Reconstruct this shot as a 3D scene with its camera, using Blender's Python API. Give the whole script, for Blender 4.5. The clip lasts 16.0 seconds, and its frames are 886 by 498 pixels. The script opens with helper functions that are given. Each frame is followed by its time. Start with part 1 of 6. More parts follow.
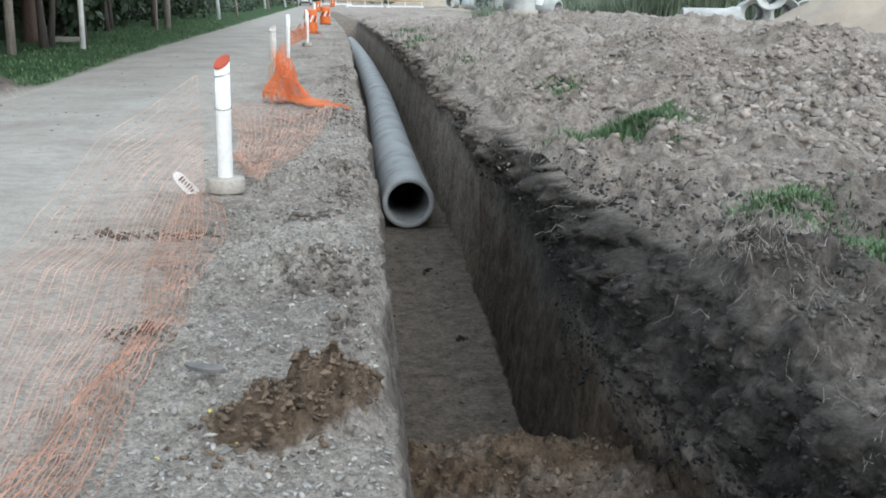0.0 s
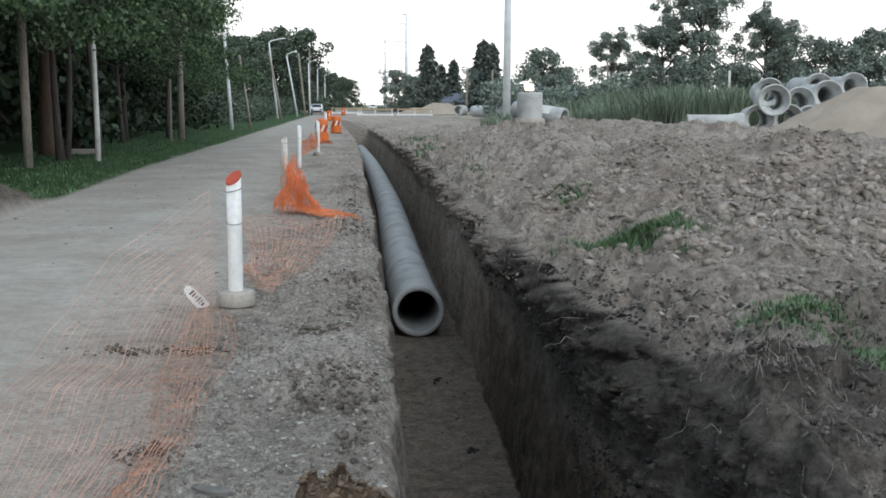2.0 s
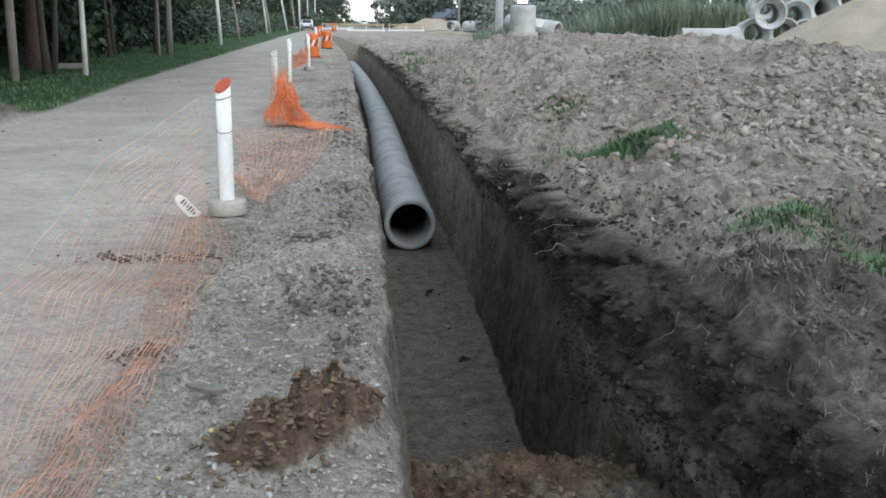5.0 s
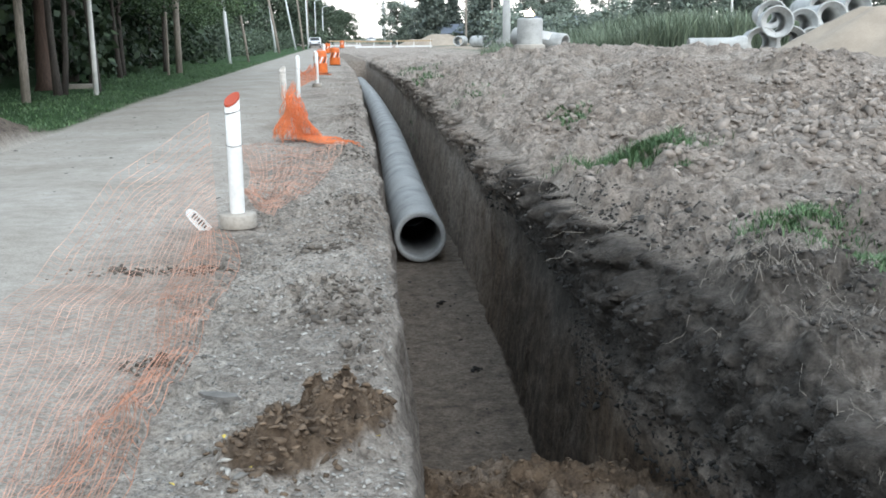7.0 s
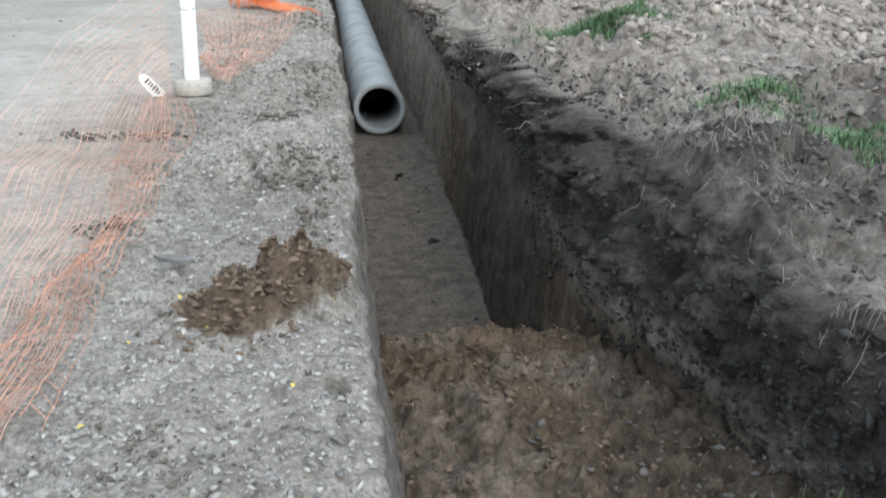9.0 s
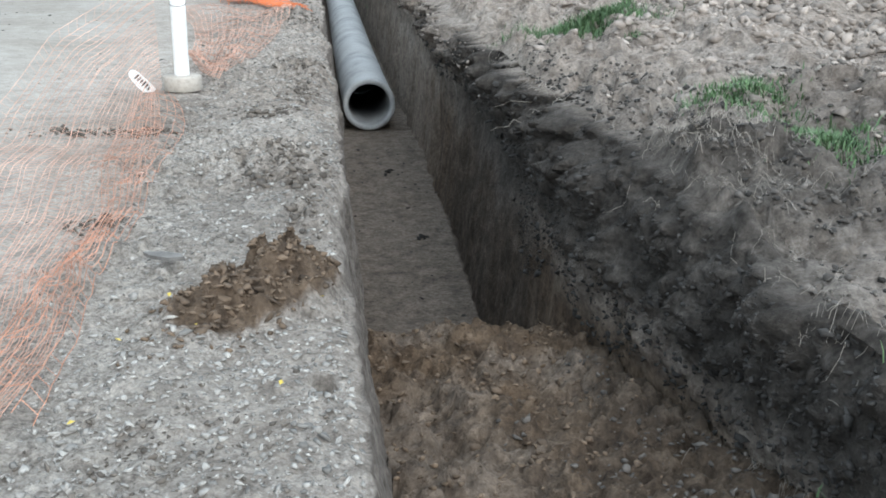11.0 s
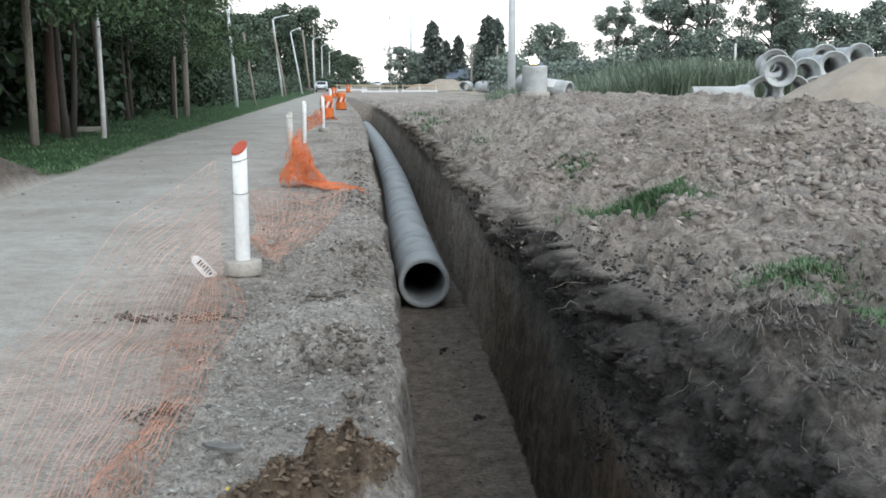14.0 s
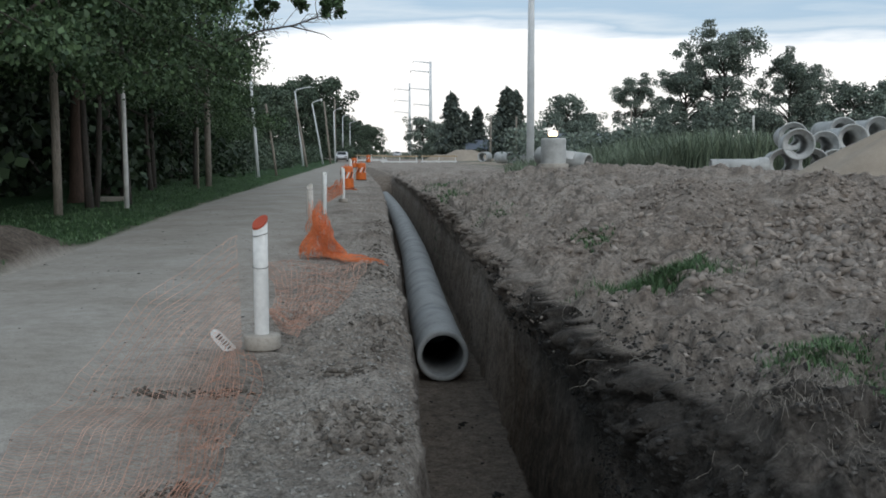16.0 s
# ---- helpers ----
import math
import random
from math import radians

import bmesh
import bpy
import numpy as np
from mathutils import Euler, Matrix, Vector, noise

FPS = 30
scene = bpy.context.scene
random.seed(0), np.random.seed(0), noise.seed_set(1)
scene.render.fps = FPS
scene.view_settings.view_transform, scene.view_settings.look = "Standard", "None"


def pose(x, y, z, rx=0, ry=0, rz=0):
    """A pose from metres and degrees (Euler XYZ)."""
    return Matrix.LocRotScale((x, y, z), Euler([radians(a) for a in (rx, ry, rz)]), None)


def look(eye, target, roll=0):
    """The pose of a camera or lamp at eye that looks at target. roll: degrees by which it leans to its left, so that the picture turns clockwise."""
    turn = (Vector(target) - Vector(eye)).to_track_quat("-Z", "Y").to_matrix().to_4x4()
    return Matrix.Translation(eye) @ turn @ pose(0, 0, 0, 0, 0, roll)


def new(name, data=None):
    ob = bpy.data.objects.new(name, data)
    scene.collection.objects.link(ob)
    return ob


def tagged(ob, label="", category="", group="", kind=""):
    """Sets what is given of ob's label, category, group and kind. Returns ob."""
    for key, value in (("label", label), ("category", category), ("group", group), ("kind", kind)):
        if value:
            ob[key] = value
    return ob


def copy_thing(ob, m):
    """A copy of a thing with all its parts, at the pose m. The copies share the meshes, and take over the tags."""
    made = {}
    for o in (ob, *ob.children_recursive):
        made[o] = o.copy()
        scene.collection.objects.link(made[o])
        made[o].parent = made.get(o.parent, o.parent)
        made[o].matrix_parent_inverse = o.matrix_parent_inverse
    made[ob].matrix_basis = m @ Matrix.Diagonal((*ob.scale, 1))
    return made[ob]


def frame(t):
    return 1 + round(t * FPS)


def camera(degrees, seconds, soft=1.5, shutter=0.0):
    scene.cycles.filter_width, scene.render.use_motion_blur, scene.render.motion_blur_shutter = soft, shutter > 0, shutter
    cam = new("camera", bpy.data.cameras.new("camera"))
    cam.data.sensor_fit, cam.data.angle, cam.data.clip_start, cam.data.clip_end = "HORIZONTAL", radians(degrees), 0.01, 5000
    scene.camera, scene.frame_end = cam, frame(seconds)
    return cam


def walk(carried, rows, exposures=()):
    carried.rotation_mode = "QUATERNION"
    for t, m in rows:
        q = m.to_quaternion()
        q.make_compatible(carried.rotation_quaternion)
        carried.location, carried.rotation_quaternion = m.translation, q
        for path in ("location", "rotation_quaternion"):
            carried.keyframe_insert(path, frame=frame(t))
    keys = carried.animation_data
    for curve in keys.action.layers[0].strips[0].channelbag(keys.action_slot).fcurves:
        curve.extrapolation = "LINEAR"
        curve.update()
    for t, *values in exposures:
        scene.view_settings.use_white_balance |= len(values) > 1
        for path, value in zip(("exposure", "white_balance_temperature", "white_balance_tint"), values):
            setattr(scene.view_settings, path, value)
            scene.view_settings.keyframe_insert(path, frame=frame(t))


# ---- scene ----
cam = camera(46.4, 16.0, soft=1.7, shutter=0.35)
# seconds, eye x, y, z, yaw to the left, pitch, lean to the left
PATH = [
    (0.0, 0.002, 0.031, 1.451, -5.97, -13.69, 0.94),
    (0.5, -0.005, 0.017, 1.462, -5.55, -11.68, 0.43),
    (1.0, -0.000, 0.017, 1.488, -5.15, -9.25, 0.31),
    (1.5, 0.002, 0.020, 1.499, -5.17, -8.16, 0.26),
    (2.0, 0.011, 0.020, 1.511, -5.31, -7.95, 0.30),
    (2.5, 0.010, 0.010, 1.497, -5.69, -8.16, 0.37),
    (3.0, 0.006, 0.033, 1.491, -5.61, -8.40, 0.33),
    (3.5, 0.010, 0.028, 1.464, -6.00, -11.04, 0.04),
    (3.7, 0.012, 0.044, 1.453, -6.43, -12.59, 0.33),
    (5.8, 0.013, 0.001, 1.422, -5.37, -12.00, 0.25),
    (6.0, 0.013, 0.015, 1.413, -5.40, -11.63, 0.12),
    (6.5, 0.015, -0.002, 1.408, -5.47, -11.31, -0.33),
    (7.0, 0.017, -0.011, 1.404, -5.16, -11.62, -0.68),
    (7.5, 0.017, -0.013, 1.395, -4.04, -12.16, -0.78),
    (8.0, 0.040, -0.015, 1.396, -4.99, -15.07, -0.38),
    (8.5, 0.030, -0.011, 1.386, -7.89, -16.51, 0.53),
    (9.0, 0.029, -0.023, 1.365, -7.46, -18.47, 0.62),
    (9.2, 0.025, -0.032, 1.344, -7.86, -19.45, 0.53),
    (11.3, 0.033, -0.065, 1.398, -7.96, -18.37, 1.14),
    (11.5, 0.027, -0.038, 1.397, -7.35, -17.22, 0.84),
    (12.0, 0.019, -0.055, 1.413, -5.85, -14.40, -0.00),
    (12.5, 0.015, -0.048, 1.430, -6.18, -12.73, 0.62),
    (13.0, 0.017, -0.038, 1.441, -5.90, -10.87, 0.15),
    (13.5, 0.014, -0.053, 1.450, -5.53, -9.64, -0.06),
    (14.0, 0.014, -0.046, 1.451, -4.96, -9.22, -0.22),
    (14.5, 0.007, -0.029, 1.460, -4.37, -8.57, -0.15),
    (15.0, 0.001, -0.041, 1.471, -4.06, -7.07, -0.16),
    (15.5, 0.003, -0.042, 1.484, -4.42, -6.24, 0.12),
    (16.0, 0.010, -0.029, 1.494, -3.93, -5.39, -0.06),
]
EXPOSURES = [(0.0, 1.12), (1.0, 1.0), (2.0, 0.5), (3.0, 0.33), (3.5, 0.36), (6.0, 1.15), (7.0, 1.2), (8.0, 1.25),
             (9.0, 1.4), (11.5, 1.45), (12.0, 1.35), (12.5, 1.2), (13.5, 1.05), (14.0, 0.88), (14.5, 0.66), (15.0, 0.34), (15.5, 0.1), (16.0, -0.12)]
walk(cam, [(t, pose(x, y, z, 90 + p, 0, w) @ pose(0, 0, 0, 0, 0, r)) for t, x, y, z, w, p, r in PATH], EXPOSURES)

# ---------------------------------------------------------------- sky and sun
SUN_UP, SUN_TURN = radians(38), radians(160)
world = bpy.data.worlds.new("evening_sky")
world.use_nodes = True
scene.world = world


def sky_nodes():
    nt = world.node_tree
    nt.nodes.clear()
    out = nt.nodes.new("ShaderNodeOutputWorld")
    bg = nt.nodes.new("ShaderNodeBackground")
    nt.links.new(bg.outputs[0], out.inputs[0])
    sky = nt.nodes.new("ShaderNodeTexSky")
    sky.sky_type = 'NISHITA'
    sky.sun_disc = False
    sky.sun_elevation, sky.sun_rotation = SUN_UP, SUN_TURN
    dim = nt.nodes.new("ShaderNodeVectorMath")
    dim.operation = 'SCALE'
    dim.inputs["Scale"].default_value = 0.1
    nt.links.new(sky.outputs[0], dim.inputs[0])
    co = nt.nodes.new("ShaderNodeTexCoord")
    sep = nt.nodes.new("ShaderNodeSeparateXYZ")
    nt.links.new(co.outputs["Generated"], sep.inputs[0])
    # cloud deck: long flat bands, broken by finer noise
    mp = nt.nodes.new("ShaderNodeMapping")
    mp.inputs["Scale"].default_value = (1.6, 1.6, 15.0)
    nt.links.new(co.outputs["Generated"], mp.inputs[0])
    nz = nt.nodes.new("ShaderNodeTexNoise")
    nz.inputs["Scale"].default_value = 1.7
    nz.inputs["Detail"].default_value = 7.0
    nz.inputs["Roughness"].default_value = 0.55
    nt.links.new(mp.outputs[0], nz.inputs["Vector"])
    wob = nt.nodes.new("ShaderNodeMath")
    wob.operation = 'MULTIPLY_ADD'
    wob.inputs[1].default_value = 0.10
    nt.links.new(nz.outputs["Fac"], wob.inputs[0])
    nt.links.new(sep.outputs["Z"], wob.inputs[2])
    band = nt.nodes.new("ShaderNodeValToRGB")
    e = band.color_ramp.elements
    e[0].position, e[0].color = 0.10, (1.30, 1.27, 1.25, 1)
    e[1].position, e[1].color = 1.0, (0.56, 0.67, 0.77, 1)
    for p, c in ((0.148, (1.35, 1.34, 1.34, 1)), (0.164, (0.56, 0.72, 0.88, 1)), (0.172, (0.74, 0.86, 0.97, 1)), (0.184, (0.50, 0.68, 0.86, 1)), (0.20, (0.62, 0.76, 0.90, 1)),
                 (0.26, (0.74, 0.84, 0.92, 1)), (0.40, (0.60, 0.70, 0.79, 1))):
        k = e.new(p)
        k.color = c
    nt.links.new(wob.outputs[0], band.inputs[0])
    mix = nt.nodes.new("ShaderNodeMix")
    mix.data_type = 'RGBA'
    mix.inputs["Factor"].default_value = 0.88
    nt.links.new(dim.outputs[0], mix.inputs["A"])
    nt.links.new(band.outputs[0], mix.inputs["B"])
    nt.links.new(mix.outputs["Result"], bg.inputs["Color"])
    bg.inputs["Strength"].default_value = 1.0


sky_nodes()
sun = new("sun", bpy.data.lights.new("sun", 'SUN'))
sun.data.energy, sun.data.angle, sun.data.color = 0.8, radians(40), (1.0, 1.0, 0.98)
sun.matrix_world = look((0, 0, 30), (-30 * math.sin(SUN_TURN) / math.tan(SUN_UP), -30 * math.cos(SUN_TURN) / math.tan(SUN_UP), 0))


# ---------------------------------------------------------------- materials
def material(name):
    m = bpy.data.materials.new(name)
    m.use_nodes = True
    nt = m.node_tree
    return m, nt, nt.nodes["Principled BSDF"]


def node(nt, kind, **sockets):
    n = nt.nodes.new(kind)
    for key, value in sockets.items():
        n.inputs[key].default_value = value
    return n


def ramp(nt, fac, stops):
    n = nt.nodes.new("ShaderNodeValToRGB")
    e = n.color_ramp.elements
    e[0].position, e[0].color = stops[0][0], (*stops[0][1], 1)
    e[1].position, e[1].color = stops[-1][0], (*stops[-1][1], 1)
    for p, c in stops[1:-1]:
        e.new(p).color = (*c, 1)
    nt.links.new(fac, n.inputs[0])
    return n.outputs[0]


def noise_fac(nt, scale, detail=5.0, rough=0.6, space="Object", stretch=None):
    co = nt.nodes.new("ShaderNodeTexCoord")
    n = node(nt, "ShaderNodeTexNoise", Scale=scale, Detail=detail, Roughness=rough)
    src = co.outputs[space]
    if stretch:
        mp = node(nt, "ShaderNodeMapping", Scale=stretch)
        nt.links.new(src, mp.inputs[0])
        src = mp.outputs[0]
    nt.links.new(src, n.inputs["Vector"])
    return n.outputs["Fac"]


def blend(nt, fac, a, b, mode='MIX'):
    n = nt.nodes.new("ShaderNodeMix")
    n.data_type, n.blend_type = 'RGBA', mode
    for s, v in ((n.inputs["Factor"], fac), (n.inputs["A"], a), (n.inputs["B"], b)):
        if isinstance(v, (int, float)):
            s.default_value = v
        elif isinstance(v, tuple):
            s.default_value = (*v, 1)
        else:
            nt.links.new(v, s)
    return n.outputs["Result"]


def bumped(nt, bsdf, fac, strength, distance):
    b = node(nt, "ShaderNodeBump", Strength=strength, Distance=distance)
    nt.links.new(fac, b.inputs["Height"])
    nt.links.new(b.outputs[0], bsdf.inputs["Normal"])


def plain(name, base, rough=0.6, metal=0.0, spread=0.2, scale=6.0, bump=0.0, fine=60.0, per_object=0.0, per_island=0.0, stretch=None):
    """A surface of one colour with coarse stains, fine grain and wear."""
    m, nt, b = material(name)
    lo = tuple(c * (1 - spread) for c in base)
    hi = tuple(min(1, c * (1 + spread)) for c in base)
    col = ramp(nt, noise_fac(nt, scale, stretch=stretch), [(0.3, lo), (0.7, hi)])
    g = noise_fac(nt, fine, 3.0)
    col = blend(nt, 0.5, col, ramp(nt, g, [(0.3, (0.72,) * 3), (0.7, (1.0,) * 3)]), 'MULTIPLY')
    if per_object or per_island:
        if per_object:
            src = nt.nodes.new("ShaderNodeObjectInfo").outputs["Random"]
        else:
            src = nt.nodes.new("ShaderNodeNewGeometry").outputs["Random Per Island"]
        k = per_object or per_island
        col = blend(nt, 1.0, col, ramp(nt, src, [(0.0, (1 - k,) * 3), (1.0, (1.0,) * 3)]), 'MULTIPLY')
    nt.links.new(col, b.inputs["Base Color"])
    b.inputs["Roughness"].default_value, b.inputs["Metallic"].default_value = rough, metal
    if bump:
        bumped(nt, b, g, 0.6, bump)
    return m


def soil_material():
    """Bare earth. The mesh carries how much dark topsoil with painted shade, brown subsoil, grey gravel and turf lies
    at each place.
    """
    m, nt, b = material("earth")
    at = nt.nodes.new("ShaderNodeAttribute")
    at.attribute_name = "soil_and_shade"
    sep = nt.nodes.new("ShaderNodeSeparateColor")
    nt.links.new(at.outputs["Color"], sep.inputs[0])
    big = noise_fac(nt, 0.7, 6.0, 0.62)
    mid = noise_fac(nt, 7.0, 6.0, 0.65)
    fine = noise_fac(nt, 60.0, 4.0, 0.7)
    crumb = noise_fac(nt, 24.0, 8.0, 0.74)
    dry = blend(nt, 1.0, ramp(nt, big, [(0.3, (0.325, 0.275, 0.235)), (0.5, (0.435, 0.380, 0.334)), (0.7, (0.54, 0.482, 0.43))]),
                ramp(nt, mid, [(0.32, (0.58, 0.555, 0.535)), (0.55, (1.0, 1.0, 1.0))]), 'MULTIPLY')
    grey = blend(nt, 1.0, ramp(nt, mid, [(0.28, (0.42, 0.378, 0.332)), (0.5, (0.555, 0.51, 0.458)), (0.72, (0.67, 0.63, 0.575))]),
                 ramp(nt, fine, [(0.32, (0.6, 0.59, 0.58)), (0.5, (0.95, 0.95, 0.95)), (0.7, (1.15, 1.14, 1.12))]), 'MULTIPLY')
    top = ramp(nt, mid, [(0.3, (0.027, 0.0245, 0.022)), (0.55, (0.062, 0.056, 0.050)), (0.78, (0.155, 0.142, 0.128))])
    sub = ramp(nt, mid, [(0.3, (0.072, 0.050, 0.036)), (0.52, (0.172, 0.120, 0.080)), (0.75, (0.285, 0.207, 0.145))])
    road = blend(nt, 1.0, ramp(nt, big, [(0.3, (0.315, 0.286, 0.248)), (0.5, (0.39, 0.363, 0.325)), (0.7, (0.445, 0.42, 0.385))]), ramp(nt, mid, [(0.3, (0.8, 0.79, 0.78)), (0.6, (1.0, 1.0, 1.0))]), 'MULTIPLY')
    turf = ramp(nt, fine, [(0.3, (0.025, 0.055, 0.022)), (0.7, (0.06, 0.125, 0.045))])
    col = blend(nt, sep.outputs[2], dry, grey)
    packed = nt.nodes.new("ShaderNodeAttribute")
    packed.attribute_name = "packed"
    col = blend(nt, packed.outputs["Fac"], col, road)
    col = blend(nt, sep.outputs[1], col, sub)
    col = blend(nt, sep.outputs[0], col, top)
    col = blend(nt, at.outputs["Alpha"], col, turf)
    col = blend(nt, 1.0, col, ramp(nt, fine, [(0.3, (0.74, 0.73, 0.72)), (0.6, (1.0, 1.0, 1.0))]), 'MULTIPLY')
    # light tips, dark gaps along the bump: crevice shade multiplied into the colour
    tone = ramp(nt, crumb, [(0.34, (0.52, 0.51, 0.50)), (0.5, (0.95, 0.95, 0.95)), (0.66, (1.28, 1.27, 1.25))])
    col = blend(nt, 1.0, col, blend(nt, packed.outputs["Fac"], tone, (1.0, 1.0, 1.0)), 'MULTIPLY')
    nt.links.new(col, b.inputs["Base Color"])
    b.inputs["Roughness"].default_value = 0.95
    b.inputs["Specular IOR Level"].default_value = 0.2
    h = nt.nodes.new("ShaderNodeMath")
    h.operation = 'ADD'
    nt.links.new(mid, h.inputs[0])
    nt.links.new(crumb, h.inputs[1])
    loose = nt.nodes.new("ShaderNodeMath")
    loose.operation = 'MULTIPLY_ADD'
    loose.inputs[1].default_value, loose.inputs[2].default_value = -0.93, 1.0
    nt.links.new(packed.outputs["Fac"], loose.inputs[0])
    bp = node(nt, "ShaderNodeBump", Distance=0.045)
    nt.links.new(loose.outputs[0], bp.inputs["Strength"])
    nt.links.new(h.outputs[0], bp.inputs["Height"])
    nt.links.new(bp.outputs[0], b.inputs["Normal"])
    return m


def leaf_material(name, lo, hi, rough=0.55):
    m, nt, b = material(name)
    src = nt.nodes.new("ShaderNodeNewGeometry").outputs["Random Per Island"]
    col = blend(nt, 1.0, ramp(nt, src, [(0.0, lo), (0.8, hi), (1.0, tuple(c * 1.5 for c in hi))]),
                ramp(nt, noise_fac(nt, 0.5, 3.0), [(0.35, (0.7,) * 3), (0.65, (1.1,) * 3)]), 'MULTIPLY')
    nt.links.new(col, b.inputs["Base Color"])
    b.inputs["Roughness"].default_value = rough
    b.inputs["Specular IOR Level"].default_value = 0.3
    return m


def bark_material(name, base):
    m, nt, b = material(name)
    n1 = noise_fac(nt, 5.0, 6.0, 0.7, stretch=(6, 6, 1))
    col = ramp(nt, n1, [(0.3, tuple(c * 0.55 for c in base)), (0.7, tuple(c * 1.25 for c in base))])
    nt.links.new(col, b.inputs["Base Color"])
    b.inputs["Roughness"].default_value = 0.9
    bumped(nt, b, n1, 0.8, 0.03)
    return m


def concrete_material(name, base, damp=0.0):
    m, nt, b = material(name)
    n1 = noise_fac(nt, 2.2, 7.0, 0.6)
    n2 = noise_fac(nt, 35.0, 4.0, 0.65)
    col = ramp(nt, n1, [(0.28, tuple(c * (0.62 - damp) for c in base)), (0.5, base), (0.74, tuple(min(1, c * 1.2) for c in base))])
    col = blend(nt, 0.7, col, ramp(nt, n2, [(0.3, (0.72,) * 3), (0.55, (1.0,) * 3)]), 'MULTIPLY')
    nt.links.new(col, b.inputs["Base Color"])
    b.inputs["Roughness"].default_value = 0.82
    bumped(nt, b, n2, 0.4, 0.006)
    return m


EARTH = soil_material()
CLOD = plain("dry_clod", (0.40, 0.346, 0.300), 0.95, spread=0.3, scale=9, bump=0.012, fine=50, per_object=0.5)
CLOD_LOOSE = plain("dry_clods_loose", (0.41, 0.356, 0.310), 0.95, spread=0.3, scale=9, bump=0.012, fine=50, per_island=0.55)
CLOD_DARK = plain("topsoil_clods", (0.052, 0.048, 0.044), 0.95, spread=0.35, scale=9, bump=0.01, fine=50, per_island=0.5)
CLOD_SHELF = plain("mixed_clods", (0.15, 0.134, 0.119), 0.95, spread=0.35, scale=9, bump=0.01, fine=50, per_island=0.6)
CLOD_BROWN = plain("subsoil_clods", (0.172, 0.122, 0.083), 0.95, spread=0.35, scale=12, bump=0.008, fine=60, per_island=0.5)
STONE = plain("grey_pebble", (0.42, 0.397, 0.362), 0.85, spread=0.25, scale=25, bump=0.003, fine=120, per_island=0.65)
STONE_ONE = plain("grey_stone", (0.48, 0.455, 0.42), 0.85, spread=0.25, scale=25, bump=0.003, fine=120, per_object=0.5)
PIPE = concrete_material("pipe_concrete", (0.36, 0.375, 0.38))
PIPE_PALE = concrete_material("pale_concrete", (0.50, 0.51, 0.50))
BASE = concrete_material("base_concrete", (0.40, 0.365, 0.32))
PVC = plain("white_pvc", (0.80, 0.80, 0.78), 0.38, spread=0.06, scale=5, fine=20)
PVC_DIRTY = plain("soiled_white_pvc", (0.62, 0.58, 0.53), 0.5, spread=0.3, scale=14, fine=40)
RED = plain("red_cap_paint", (0.46, 0.07, 0.03), 0.45, spread=0.15)
ORANGE = plain("orange_plastic", (0.85, 0.19, 0.035), 0.5, spread=0.15, per_island=0.25)
NET = plain("orange_netting", (0.82, 0.25, 0.10), 0.5, spread=0.25, scale=2.0)
NET_MID = plain("soiled_orange_netting", (0.62, 0.29, 0.18), 0.65, spread=0.4, scale=2.5)
NET_DUSTY = plain("dusty_orange_netting", (0.60, 0.36, 0.27), 0.65, spread=0.4, scale=2.5)
WHITE = plain("white_paint", (0.82, 0.82, 0.81), 0.5, spread=0.08)
BLACK = plain("black_marking", (0.03, 0.03, 0.03), 0.6)
WIRE = plain("dark_wire", (0.08, 0.07, 0.065), 0.5, 0.6)
GALV = plain("pale_steel_paint", (0.80, 0.83, 0.85), 0.5, 0.0, spread=0.12, scale=1.0, fine=10)
POLE_WOOD = bark_material("weathered_pole_wood", (0.30, 0.26, 0.22))
POLE_WHITE = plain("limewashed_pole", (0.68, 0.67, 0.64), 0.8, spread=0.25, scale=3)
BARK = bark_material("bark", (0.085, 0.072, 0.062))
LEAF = leaf_material("broad_leaf", (0.035, 0.068, 0.034), (0.100, 0.158, 0.074))
# darker copy of the broad leaf: the wood's inner shade is put into its colour
LEAF_SHADED = leaf_material("shade_leaf", (0.020, 0.036, 0.022), (0.052, 0.080, 0.042))
# far leaves paled and greyed: distance haze is put into the colour
LEAF_HAZED = leaf_material("hazed_far_leaf", (0.125, 0.16, 0.138), (0.22, 0.265, 0.215))
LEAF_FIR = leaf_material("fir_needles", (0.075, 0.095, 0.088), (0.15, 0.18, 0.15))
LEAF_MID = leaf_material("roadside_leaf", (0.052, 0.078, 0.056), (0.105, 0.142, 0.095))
GRASS = leaf_material("grass_blade", (0.048, 0.095, 0.042), (0.105, 0.18, 0.082))
REED = leaf_material("reed_blade", (0.11, 0.15, 0.105), (0.215, 0.265, 0.185))
STRAW = leaf_material("dry_root", (0.22, 0.195, 0.165), (0.42, 0.38, 0.33), 0.8)
SAND = plain("heaped_sand", (0.38, 0.322, 0.26), 0.95, spread=0.14, scale=1.6, bump=0.02, fine=30)
GLASS = plain("dark_car_glass", (0.03, 0.035, 0.04), 0.08)
CAR_WHITE = plain("white_car_paint", (0.75, 0.76, 0.78), 0.25, spread=0.04)
TYRE = plain("tyre_rubber", (0.025, 0.025, 0.025), 0.8)
ROOF = plain("grey_blue_roof", (0.17, 0.20, 0.25), 0.6, spread=0.2)
RENDER_WALL = plain("house_render", (0.45, 0.41, 0.37), 0.9, spread=0.15)
TIMBER = plain("pale_timber", (0.45, 0.34, 0.22), 0.8, spread=0.2)


